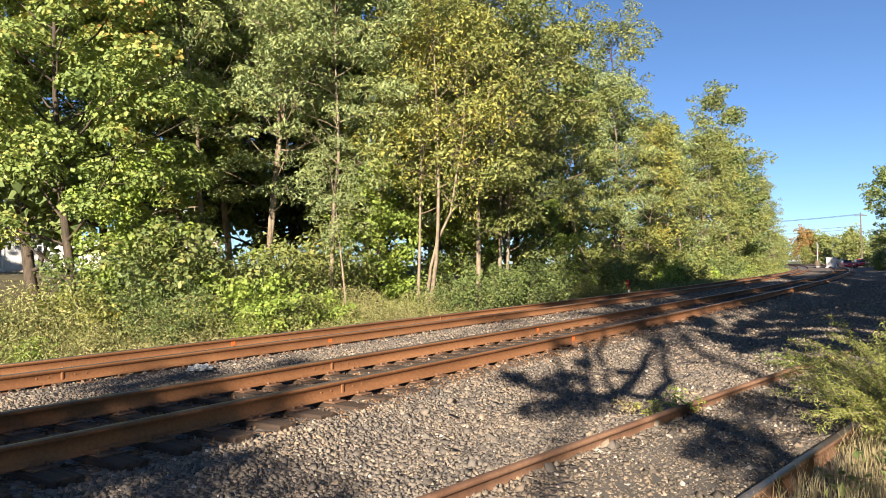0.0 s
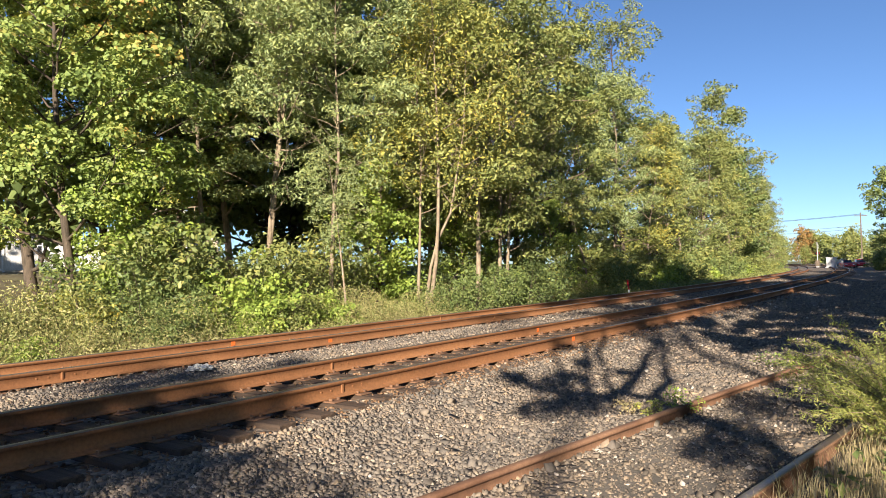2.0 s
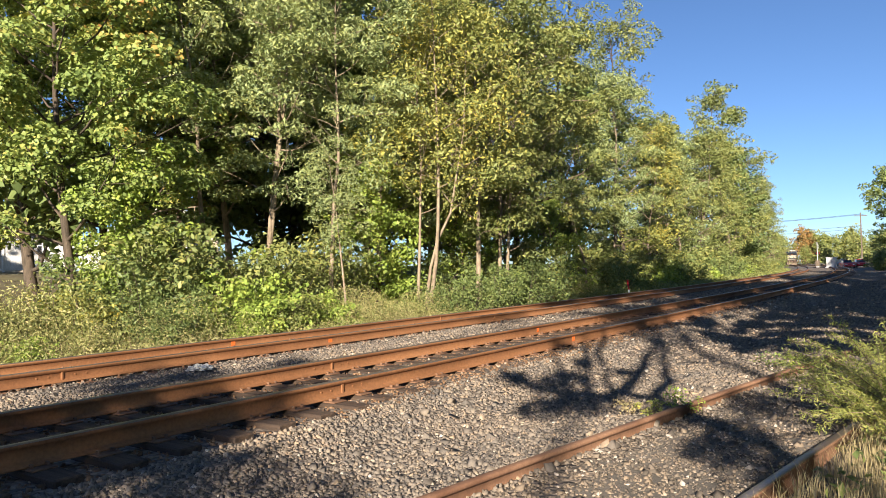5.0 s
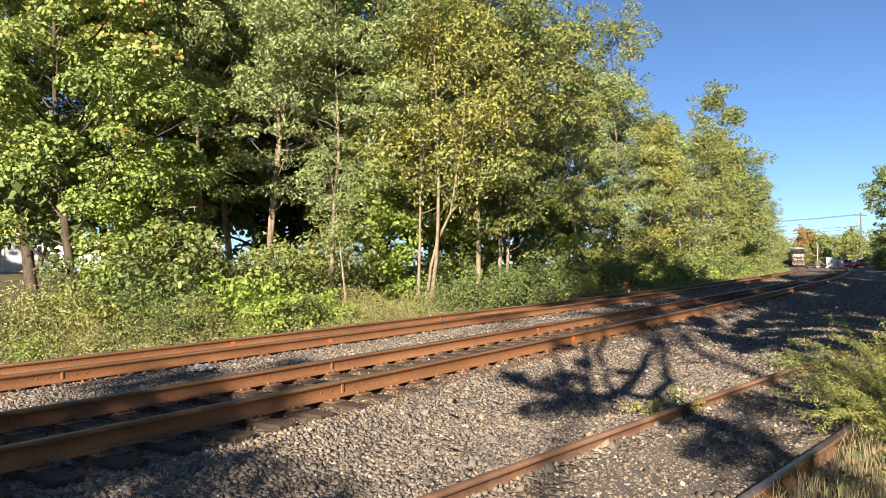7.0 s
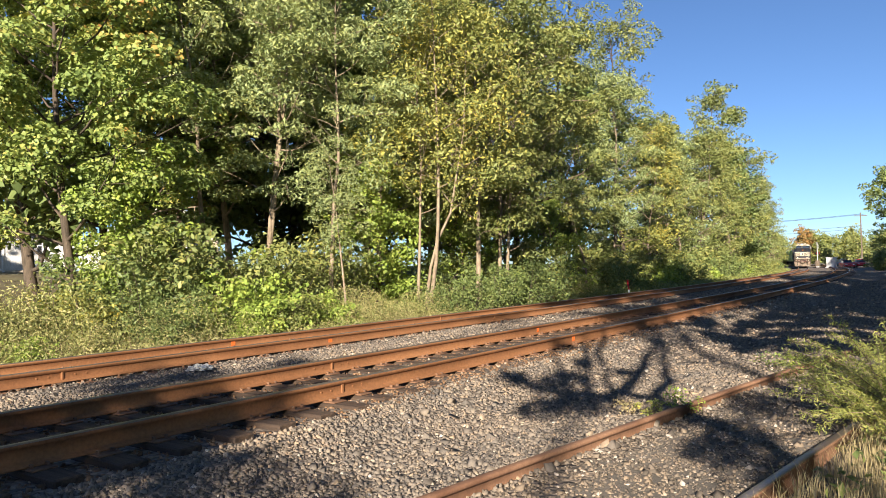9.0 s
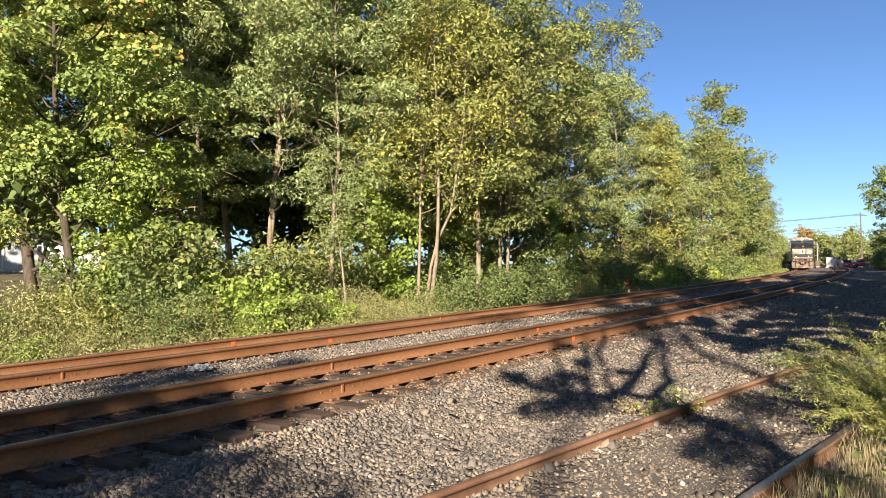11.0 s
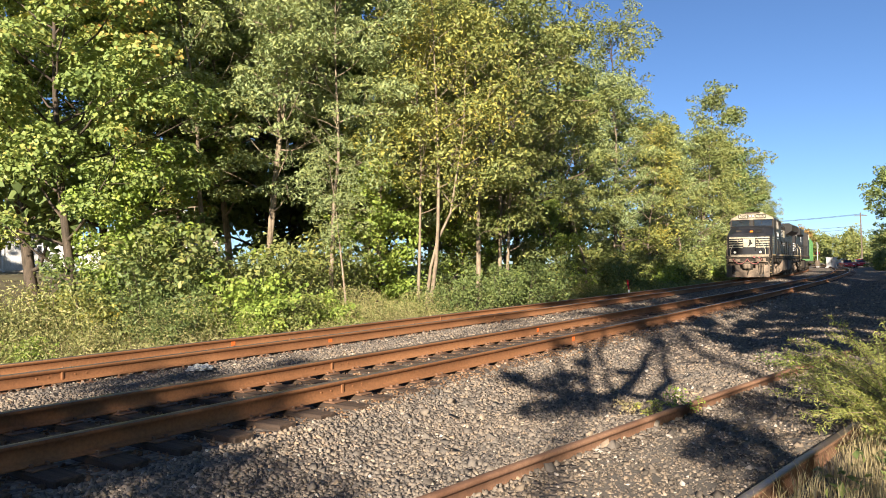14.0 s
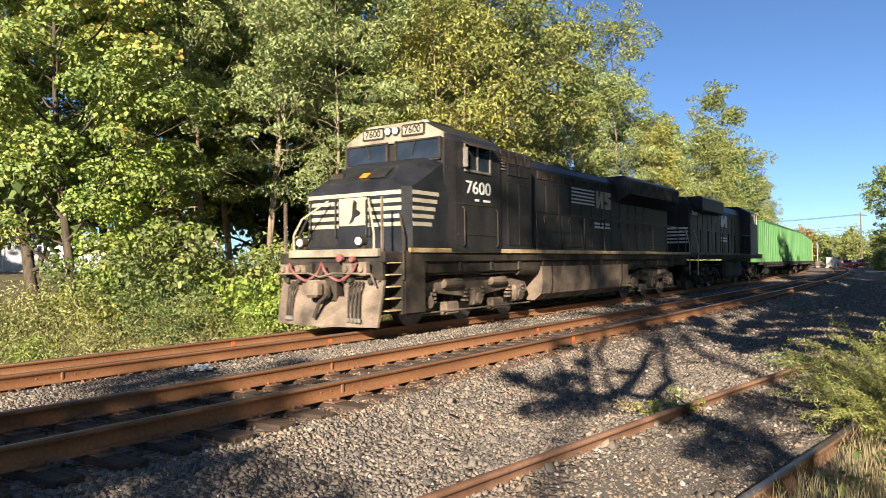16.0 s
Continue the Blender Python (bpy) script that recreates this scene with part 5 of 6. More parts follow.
def shadow_tree():
    """A crooked half-bare tree behind the camera, its limbs thrown over the ballast by the sun."""
    rng = np.random.default_rng(77)
    top = tagged(empty("tree", pose(0, -5.0, 0)), "crooked half-bare tree behind the camera", "tree", "trees on the sunny side of the line")
    wood = Wood()
    limbs = [(0.13, [(4.9, -0.5), (4.7, 2.4), (3.9, 4.3), (2.47, 5.33)]), (0.13, [(2.5, 5.3), (3.0, 6.5), (3.5, 7.7)]), (0.11, [(2.85, 5.0), (3.2, 6.1), (3.5, 7.3)]),
             (0.085, [(2.5, 5.3), (1.9, 5.2), (1.2, 5.15), (0.7, 5.45)]), (0.055, [(1.9, 5.2), (1.7, 6.0), (1.5, 7.0)]), (0.06, [(2.1, 5.25), (2.0, 6.4), (1.9, 7.6)]),
             (0.06, [(2.35, 5.3), (2.3, 6.8), (2.25, 8.3)]), (0.04, [(3.45, 7.5), (3.8, 6.9), (4.3, 6.15)]), (0.03, [(3.5, 7.7), (4.0, 7.6), (4.6, 7.0)]), (0.045, [(3.5, 7.7), (3.6, 8.6), (3.4, 9.6)])]
    for r, way in limbs:
        w = np.array(way)
        tt = np.linspace(0, len(w) - 1, 8)
        p = np.stack([np.interp(tt, np.arange(len(w)), w[:, 0]), 0.05 * np.cumsum(rng.standard_normal(8)), np.interp(tt, np.arange(len(w)), w[:, 1])], -1)
        p[1:-1] += 0.03 * rng.standard_normal((6, 3))
        wood.add(p, np.linspace(r, r * 0.6, 8), 6)
    wood.object("trunk", DARKBARK, top)
    C = np.array([(1.9, 0, 5.0), (1.5, 0, 4.75), (1.0, 0, 5.3), (2.2, 0, 4.95), (1.5, 0, 5.3), (1.75, 0, 5.6), (2.25, 0, 7.9), (1.6, 0, 6.7), (3.5, 0, 4.5), (3.2, 0, 4.2), (3.6, 0, 3.95), (3.9, 0, 5.1), (3.0, 0, 4.75), (3.4, 0, 7.5), (1.95, 0, 6.1), (2.6, 0, 6.0)])
    R = np.array([0.32, 0.3, 0.22, 0.34, 0.28, 0.24, 0.2, 0.2, 0.36, 0.3, 0.3, 0.3, 0.26, 0.22, 0.18, 0.16])
    V, F = leaf_cloud(rng, C, R, (620 * R).astype(int), 0.12, 0.6, 0.9, 0.1)
    arrays("crown", V, F, OLIVE, top)


shadow_tree()

# tall trees on the sunny side, behind the camera and out of view
for kd, x, y, rz, k in [("bright", 1.5, -13.8, 40, 1.02), ("bright", 1.9, -11.5, 160, 0.74), ("shade", -37, -1.0, 60, 0.85), ("shade", -43, 1.0, 160, 0.85), ("high", 8.5, -12.0, 100, 1.05), ("high", 9.8, -17.5, 10, 1.08), ("high", 9.5, -6.5, 200, 1.0), ("high", 8.0, -22.0, 290, 0.95), ("airy", 6.6, -3.0, 220, 1.2), ("shade", 7, 3, 0, 1.3), ("shade", 7, 12, 90, 0.98), ("shade", 6.8, 21, 200, 0.98), ("shade", 6.6, 30, 30, 0.98),
                        ("shade", 6.3, 40, 110, 0.98), ("shade", 5.5, 52, 250, 0.98), ("shade", 5.0, 65, 20, 0.98), ("shade", 4.0, 78, 300, 0.98), ("shade", 3.0, 92, 140, 0.98), ("shade", 1.5, 106, 200, 1.3),
                        ("olive", -11.0, 176, 60, 1.2), ("deep", -13.5, 192, 10, 1.35), ("olive", -9.5, 160, 100, 0.8)]:
    if kd in used:
        o = again(kinds[kd], x, y, rz, k)
    else:
        used.add(kd)
        o = place(kinds[kd], x, y, rz, k)
    tagged(o, group="trees on the sunny side of the line")


# ---- shrubs and weeds ----
def make_bush(seed, width, height, leaves, size, mat, slim=0.6, clump=0.45, name="shrub"):
    rng = np.random.default_rng(seed)
    top = empty(name)
    wood = Wood()
    cs, rs = [], []
    for k in range(11):
        az, tilt = rng.random() * 6.28, rng.random() ** 0.7
        d0 = np.array([math.cos(az) * tilt * width / height, math.sin(az) * tilt * width / height, 1.0])
        d0 /= np.linalg.norm(d0)
        stem = branch_path(rng, (0.2 * math.cos(az), 0.2 * math.sin(az), -0.1), d0, height * (0.7 + 0.35 * rng.random()), 6, 0.14, 0.02)
        wood.add(stem, np.linspace(0.025, 0.006, 6), 4)
        for q in range(1, 6):
            for w in range(2):
                tw = branch_path(rng, stem[q], rng.standard_normal(3) + np.array([0, 0, 0.2]), clump * (0.8 + 0.6 * rng.random()), 3, 0.2)
                if w == 0:
                    wood.add(tw, (0.008, 0.006, 0.003), 3)
                cs.append(tw[-1])
                rs.append(clump * (0.5 + 0.7 * rng.random()))
    wood.object("stem", DARKBARK, top)
    cs, rs = np.array(cs), np.array(rs)
    cs[:, 2] = np.maximum(cs[:, 2], 0.12)
    w = rs ** 2
    V, F = leaf_cloud(rng, cs, rs, np.maximum(2, (leaves * w / w.sum()).astype(int)), size, slim, 0.75, 0.2)
    V[:, 2] = np.maximum(V[:, 2], -0.05)
    arrays("foliage", V, F, mat, top)
    return top


SHRUBS = "shrubs along the wood's edge"
shrubs = [tagged(make_bush(31, 1.7, 2.7, 2300, 0.23, OLIVE, 0.5), "leafy olive-green shrub at the wood's edge", "shrub", SHRUBS),
          tagged(make_bush(32, 1.9, 2.2, 2200, 0.23, BRIGHT, 0.6), "bright green bramble bush", "shrub", SHRUBS),
          tagged(make_bush(33, 1.6, 1.7, 3000, 0.16, WEED, 0.45), "pale yellow-green weedy bush", "shrub", SHRUBS),
          tagged(make_bush(34, 1.8, 2.6, 2000, 0.24, DEEP, 0.5), "dark green shrub in the wood's shade", "shrub", SHRUBS),
          tagged(make_bush(35, 1.4, 1.9, 2200, 0.18, GOLD, 0.6), "small bush with yellow and orange leaves", "shrub", SHRUBS)]
near_shrubs = [tagged(make_bush(36, 1.7, 2.7, 3500, 0.155, OLIVE, 0.5), "leafy olive-green shrub at the wood's edge", "shrub", SHRUBS),
               tagged(make_bush(37, 1.9, 2.2, 3400, 0.155, BRIGHT, 0.6), "bright green bramble bush", "shrub", SHRUBS),
               tagged(make_bush(38, 1.6, 1.7, 4000, 0.105, WEED, 0.35), "pale yellow-green weedy bush", "shrub", SHRUBS),
               tagged(make_bush(39, 1.8, 2.6, 3100, 0.16, DEEP, 0.5), "dark green shrub in the wood's shade", "shrub", SHRUBS),
               tagged(make_bush(40, 1.4, 1.9, 3300, 0.13, GOLD, 0.6), "small bush with yellow and orange leaves", "shrub", SHRUBS)]
rngb = random.Random(8)
placed = set()
plan = [(0, 15.0, 10.6, 1.0), (0, 17.5, 11.0, 0.95), (1, 13.2, 10.8, 0.85), (2, 19.0, 9.9, 0.7), (2, 21.5, 9.6, 0.6), (3, 11.6, 11.2, 0.9), (0, 12.4, 12.0, 1.1), (3, 10.8, 12.6, 0.8), (3, 14.0, 12.8, 1.3), (1, 16.4, 12.4, 1.1), (0, 19.0, 12.6, 1.2), (2, 8.6, 10.6, 0.85), (4, 9.6, 10.6, 0.6), (2, 6.5, 10.2, 0.75),
        (0, 4.0, 10.6, 0.7), (2, 2.0, 9.8, 0.8), (2, 3.6, 10.6, 0.95), (2, 5.6, 11.4, 1.0), (2, 7.8, 11.6, 0.95), (4, 9.4, 11.6, 0.8), (2, 4.2, 8.9, 0.6), (2, 8.6, 9.2, 0.55), (3, 10.8, 8.9, 0.55), (1, 12.6, 8.6, 0.45), (1, 7.2, 8.4, 0.35), (2, 34.5, 8.8, 0.7), (0, 20.0, 11.8, 0.9), (1, 23.0, 11.5, 0.9), (3, 25.0, 11.8, 1.0), (3, 27.0, 9.9, 0.75)]
s = 28.0
while s < 132:
    plan.append((rngb.choice((0, 1, 3, 3, 4, 0, 1)), s, 9.2 + rngb.uniform(-0.3, 0.8), rngb.uniform(0.65, 1.0)))
    if rngb.random() < 0.75:
        plan.append((rngb.choice((0, 3, 1, 0)), s + 1.0, 11.0 + rngb.uniform(-0.5, 0.8), rngb.uniform(0.9, 1.3)))
    s += 3.6 if s < 70 else 6.0
for kd, s, off, k in plan:
    x, y = off_place(s, off)
    key = (kd, s < 28)
    bush = near_shrubs[kd] if s < 28 else shrubs[kd]
    if key in placed:
        again(bush, x, y, rngb.uniform(0, 360), k)
    else:
        placed.add(key)
        place(bush, x, y, rngb.uniform(0, 360), k)


# kind 3 at across 0 to 4.4: dark leaves stand in for shade on the verge
for kd, across, deep, k in [(3, -7.4, 19.5, 0.62), (1, -5.6, 20.5, 0.78), (1, -4.9, 21.5, 0.85), (4, -9.6, 19.0, 0.62), (0, -8.4, 20.5, 0.75), (2, -10.6, 17.6, 0.7), (2, -6.4, 18.3, 0.42), (1, -3.5, 22.4, 0.6),
                            (4, -7.0, 21.4, 0.85), (2, -2.5, 23.6, 0.6), (2, -0.9, 25.2, 0.6), (1, -10.2, 19.4, 0.55), (2, -9.0, 16.6, 0.36), (0, -6.3, 21.8, 0.9), (3, 1.0, 26.0, 0.6), (3, 2.2, 27.5, 0.7), (3, 3.2, 28.8, 0.75), (3, 0.1, 25.6, 0.55), (3, 4.4, 30.5, 0.8), (0, -4.2, 20.6, 0.5)]:
    again(near_shrubs[kd], -0.584 * deep + 0.811 * across, 0.811 * deep + 0.585 * across, rngb.uniform(0, 360), k)


def blades(rng, x, y, height, width, lean=0.35):
    """Bent narrow blades rooted at x, y."""
    n = len(x)
    z = ground_z(x, y) - 0.02
    az = rng.random(n) * 6.28
    d = np.stack([np.cos(az), np.sin(az), 0 * az], -1)
    side = np.stack([-np.sin(az), np.cos(az), 0 * az], -1)
    h = (height * (0.5 + 0.7 * rng.random(n)))[:, None]
    ln = (lean * (0.3 + rng.random(n)))[:, None]
    p0 = np.stack([x, y, z], -1)
    p1 = p0 + d * h * ln * 0.35 + np.array([0, 0, 1]) * h * 0.6
    p2 = p0 + d * h * ln + np.array([0, 0, 1]) * h * 0.95
    w = width * side
    V = np.stack([p0 - w, p0 + w, p1 + w * 0.8, p1 - w * 0.8, p2], 1).reshape(-1, 3)
    i = np.arange(n)[:, None] * 5
    F = np.concatenate([i + np.array([[0, 1, 2]]), i + np.array([[0, 2, 3]]), i + np.array([[3, 2, 4]])], 0)
    return V, F


def weeds():
    rng = np.random.default_rng(21)
    # tall weeds beside the far track
    n = 3000
    s, off = rng.uniform(-3, 32, n), 6.7 + 3.8 * rng.random(n) ** 0.8
    P = on_line(s, off)
    hump = 0.5 + 0.5 * np.sin(s * 1.1 + off) * np.sin(off * 1.7)
    hgt = np.clip((off - 6.2) / 2.2, 0.15, 1) * (0.3 + 1.0 * hump)
    thin = rng.random(n) < 0.25 + 1.1 * hump
    s, off, P, hump, hgt = s[thin], off[thin], P[thin], hump[thin], hgt[thin]
    n = len(s)
    cs = []
    rs = []
    for k in range(4):
        cs.append(np.stack([P[:, 0] + 0.1 * rng.standard_normal(n), P[:, 1] + 0.1 * rng.standard_normal(n), ground_z(P[:, 0], P[:, 1]) + hgt * (0.15 + 0.3 * k)], -1))
        rs.append(np.full(n, 0.17))
    V, F = leaf_cloud(rng, np.concatenate(cs), np.concatenate(rs), np.full(4 * n, 8), 0.068, 0.26, 1.1, 0.0)
    tagged(arrays("weeds", V, F, WEED), "tall pale green weeds beside the track", "weeds", kind="stuff")
    n = 15000
    s, off = rng.uniform(-3, 40, n), 6.4 + 4.6 * rng.random(n)
    P = on_line(s, off)
    V, F = blades(rng, P[:, 0], P[:, 1], 0.35 + 0.4 * rng.random(n) * (off - 6) / 4, 0.006, 0.6)
    tagged(arrays("dry_grass", V, F, STRAW), "dry straw-coloured grass on the bank", "grass", kind="stuff")
    # green growth farther along the bank
    n = 2600
    s, off = rng.uniform(30, 125, n), 6.9 + 3.0 * rng.random(n)
    P = on_line(s, off, 0)
    P[:, 2] = ground_z(P[:, 0], P[:, 1]) + 0.25 + 0.5 * rng.random(n) * (off - 6.5) / 3
    V, F = leaf_cloud(rng, P, np.full(n, 0.35), np.full(n, 8), 0.17, 0.5, 0.9, 0.0)
    tagged(arrays("bank_growth", V, F, OLIVE), "low green growth along the bank", "weeds", kind="stuff")
    # dry grass by the siding's outer rail
    n = 9500
    y = rng.uniform(2.4, 8.5, n)
    x = siding_x(y) + 1.66 + 1.7 * rng.random(n)
    V, F = blades(rng, x, y, 0.30, 0.0024, 0.6)
    tagged(arrays("dry_grass", V, F, STRAW), "dry tan grass beside the old rail", "grass", kind="stuff")
    n = 130
    y = rng.uniform(3.2, 7.5, n)
    x = siding_x(y) + 1.75 + 1.2 * rng.random(n)
    V, F = leaf_cloud(rng, np.stack([x, y, ground_z(x, y) + 0.1 + 0.12 * rng.random(n)], -1), np.full(n, 0.09), np.full(n, 5), 0.075, 0.5, 0.8, 0.0)
    tagged(arrays("low_weeds", V, F, DEEP), "low dark green weeds among dry grass", "weeds", kind="stuff")


weeds()


def goldenrod(seed, x, y, height, stems, reach):
    """Arching stems lined with narrow leaves."""
    rng = np.random.default_rng(seed)
    top = tagged(empty("goldenrod_bush"), "arching yellow-green goldenrod bush beside the siding", "bush")
    wood = Wood()
    C = []
    for k in range(stems):
        az = rng.random() * 6.28
        d0 = np.array([math.cos(az) * 0.9, math.sin(az) * 0.9, 0.9 + rng.random()])
        d0 /= np.linalg.norm(d0)
        st_ = branch_path(rng, (0.18 * rng.standard_normal(), 0.18 * rng.standard_normal(), -0.02), d0, height * (0.6 + 0.7 * rng.random()) + reach * 0.3, 9, 0.08, -0.10)
        wood.add(st_, np.linspace(0.006, 0.002, 9), 4)
        for q in np.linspace(2, 8, 26):
            C.append([np.interp(q, np.arange(9), st_[:, i]) for i in range(3)])
    C = np.array(C)
    C[:, 2] = np.maximum(C[:, 2], 0.03)
    wood.object("stem", BARK, top)
    V, F = leaf_cloud(rng, C, np.full(len(C), 0.05), np.full(len(C), 9), 0.035, 0.2, 0.8, 0.2)
    arrays("foliage", V, F, GOLDROD, top)
    return place(top, x, y)


goldenrod(41, -0.45, 7.0, 0.85, 60, 0.9)
goldenrod(42, -0.35, 8.2, 0.95, 55, 0.9)
goldenrod(43, 0.1, 6.5, 0.85, 45, 0.8)
goldenrod(44, -0.75, 7.9, 0.7, 45, 0.9)


def small_plant(seed, x, y, size, mat, label):
    rng = np.random.default_rng(seed)
    top = tagged(empty("weed_plant"), label, "weed", "weeds among the stones")
    n = 26
    C = np.stack([size * 0.5 * rng.standard_normal(n), size * 0.5 * rng.standard_normal(n), 0.03 + size * 0.9 * rng.random(n)], -1)
    wood = Wood()
    for c in C[::3]:
        wood.add(np.array([[0, 0, -0.02], c * 0.6, c]), (0.004, 0.003, 0.002), 3)
    wood.object("stem", BARK, top)
    V, F = leaf_cloud(rng, C, np.full(n, size * 0.25), np.full(n, 9), 0.032, 0.5, 0.8, 0)
    arrays("leaves", V, F, mat, top)
    return place(top, x, y)


small_plant(51, -2.42, 7.35, 0.2, BRIGHT, "small green weed with yellowing leaves by the siding")
small_plant(52, -2.62, 7.05, 0.14, GOLD, "small yellowing weed among stones")
small_plant(53, -2.28, 10.9, 0.22, DEEP, "small green weed against the old rail")
small_plant(54, -2.1, 11.2, 0.16, BRIGHT, "small green weed against the old rail")
small_plant(55, -1.1, 8.0, 0.2, WEED, "pale weed on the cinder bed")
small_plant(56, -2.88, 7.1, 0.12, STRAW, "dry weed at the siding rail")

# ---- houses and fence behind the wood ----
SIDING = two_tone("beige_siding", (0.50, 0.42, 0.32), (0.58, 0.50, 0.39), 0.8, 0.6, 0, 15, 0.03).m
SHINGLE = two_tone("grey_shingles", (0.20, 0.20, 0.21), (0.32, 0.31, 0.31), 1.2, 0.9, 0, 10, 0.3).m


def house(x, y, rz, w, d, h, rise, label):
    """A gabled house with lapped siding; w across the gable front, d deep."""
    H = tagged(empty("house", pose(x, y, float(ground_z(x, y)), 0, 0, rz)), label, "house", "houses behind the wood")
    bm = bmesh.new()
    hull(bm, [[(-w / 2, yy, -0.5), (-w / 2, yy, h), (0, yy, h + rise), (w / 2, yy, h), (w / 2, yy, -0.5)] for yy in (0, d)])
    wall = part("wall", bm, SIDING, H, "beige clapboard wall")
    b0 = None
    for k in range(int(h / 0.2)):
        bm = bmesh.new()
        box(bm, -w / 2 - 0.02, w / 2 + 0.02, -0.03, 0.0, 0.2 * k, 0.2 * k + 0.18, 0.008)
        part("plank", bm, SIDING, wall)
        bm = bmesh.new()
        box(bm, w / 2, w / 2 + 0.03, 0, d, 0.2 * k, 0.2 * k + 0.18, 0.008)
        part("plank", bm, SIDING, wall)
    for sg in (-1, 1):
        bm = bmesh.new()
        o, t = 0.45, 0.16
        e = (sg * (w / 2 + o), h - o * rise / (w / 2))
        hull(bm, [[(0, yy, h + rise + t), (e[0], yy, e[1] + t), (e[0], yy, e[1]), (0, yy, h + rise)] for yy in (-0.5, d + 0.4)])
        part("roof", bm, SHINGLE, H, "grey shingled roof slope")
        bm = bmesh.new()
        hull(bm, [[(0, yy, h + rise + t * 0.7), (e[0], yy, e[1] + t * 0.7), (e[0], yy, e[1] - 0.1), (0, yy, h + rise - 0.1)] for yy in (-0.56, -0.505)])
        part("barge_board", bm, VINYL, H, "white gable trim")
    for wx in (-w * 0.22, w * 0.25):
        bm = bmesh.new()
        box(bm, wx - 0.5, wx + 0.5, -0.09, -0.03, 1.0, 2.3, 0.02)
        win = part("window", bm, VINYL, H, "white framed window")
        bm = bmesh.new()
        box(bm, wx - 0.42, wx + 0.42, -0.10, -0.092, 1.08, 2.22)
        part("pane", bm, GLASS, win)


house(-54.5, 23.0, 62, 8.0, 10.0, 2.9, 2.0, "beige house with grey shingled roof")
house(-46.5, 31.0, 62, 7.0, 8.0, 2.9, 1.8, "beige house behind the trees")
house(-29.0, 83.0, 80, 6.0, 8.0, 2.6, 1.8, "pale house glimpsed between the trees")


def vinyl_fence(x0, y0, x1, y1):
    F_ = tagged(empty("vinyl_fence"), "white vinyl privacy fence with open picket top", "fence")
    n = 7
    ang = math.degrees(math.atan2(y1 - y0, x1 - x0))
    length = math.hypot(x1 - x0, y1 - y0)
    F_.matrix_world = pose(x0, y0, float(ground_z((x0 + x1) / 2, (y0 + y1) / 2)) + 0.05, 0, 0, ang)
    step = length / n
    bm = bmesh.new()
    box(bm, -0.06, 0.06, -0.06, 0.06, -0.4, 1.95, 0.01)
    cyl(bm, (0, 0, 1.95), (0, 0, 2.03), 0.09, 0.01, n=4)
    p0 = part("post", bm, VINYL, F_)
    for k in range(1, n + 1):
        o = new("post", p0.data)
        o.parent = F_
        o.matrix_basis = pose(k * step, 0, 0)
    bm = bmesh.new()
    box(bm, 0, step - 0.12, -0.03, 0.03, 1.42, 1.5, 0.01)
    box(bm, 0, step - 0.12, -0.03, 0.03, 1.8, 1.86, 0.01)
    box(bm, 0, step - 0.12, -0.03, 0.03, 0.05, 0.15, 0.01)
    r0 = part("rail", bm, VINYL, F_)
    r0.matrix_basis = pose(0.06, 0, 0)
    bm = bmesh.new()
    box(bm, -0.075, 0.075, -0.012, 0.012, 0.1, 1.45, 0.006)
    b0 = part("board", bm, VINYL, F_)
    bm = bmesh.new()
    box(bm, -0.02, 0.02, -0.012, 0.012, 1.5, 1.8, 0.004)
    k0 = part("picket", bm, VINYL, F_)
    b0.matrix_basis, k0.matrix_basis = pose(0.15, 0, 0), pose(0.12, 0, 0)
    for k in range(n):
        if k:
            o = new("rail", r0.data)
            o.parent = F_
            o.matrix_basis = pose(k * step + 0.06, 0, 0)
        m = int((step - 0.2) / 0.155)
        for j in range(m):
            if k or j:
                o = new("board", b0.data)
                o.parent = F_
                o.matrix_basis = pose(k * step + 0.15 + 0.155 * j, 0, 0)
        for j in range(int((step - 0.2) / 0.11)):
            if k or j:
                o = new("picket", k0.data)
                o.parent = F_
                o.matrix_basis = pose(k * step + 0.12 + 0.11 * j, 0, 0)


vinyl_fence(-45.6, 11.0, -42.8, 25.0)

# ---- the grade crossing and what stands in the distance ----
GREY = two_tone("galvanised_steel", (0.40, 0.40, 0.40), (0.52, 0.52, 0.52), 3, 0.5, 0.4).m
REDPAINT = two_tone("red_car_paint", (0.50, 0.02, 0.03), (0.6, 0.03, 0.04), 1, 0.3).m
BLUEPAINT = two_tone("dark_blue_car_paint", (0.015, 0.025, 0.05), (0.03, 0.045, 0.08), 1, 0.3).m
WOODPOLE = two_tone("weathered_pole", (0.12, 0.09, 0.07), (0.2, 0.16, 0.12), 3, 0.9).m
ASPHALT = two_tone("asphalt", (0.045, 0.045, 0.047), (0.075, 0.072, 0.07), 1.0, 0.9).m
PALEGREY = two_tone("pale_grey_paint", (0.42, 0.41, 0.39), (0.52, 0.51, 0.49), 1, 0.6).m
REDLENS = two_tone("red_signal_lens", (0.35, 0.02, 0.02), (0.45, 0.03, 0.03), 3, 0.3).m


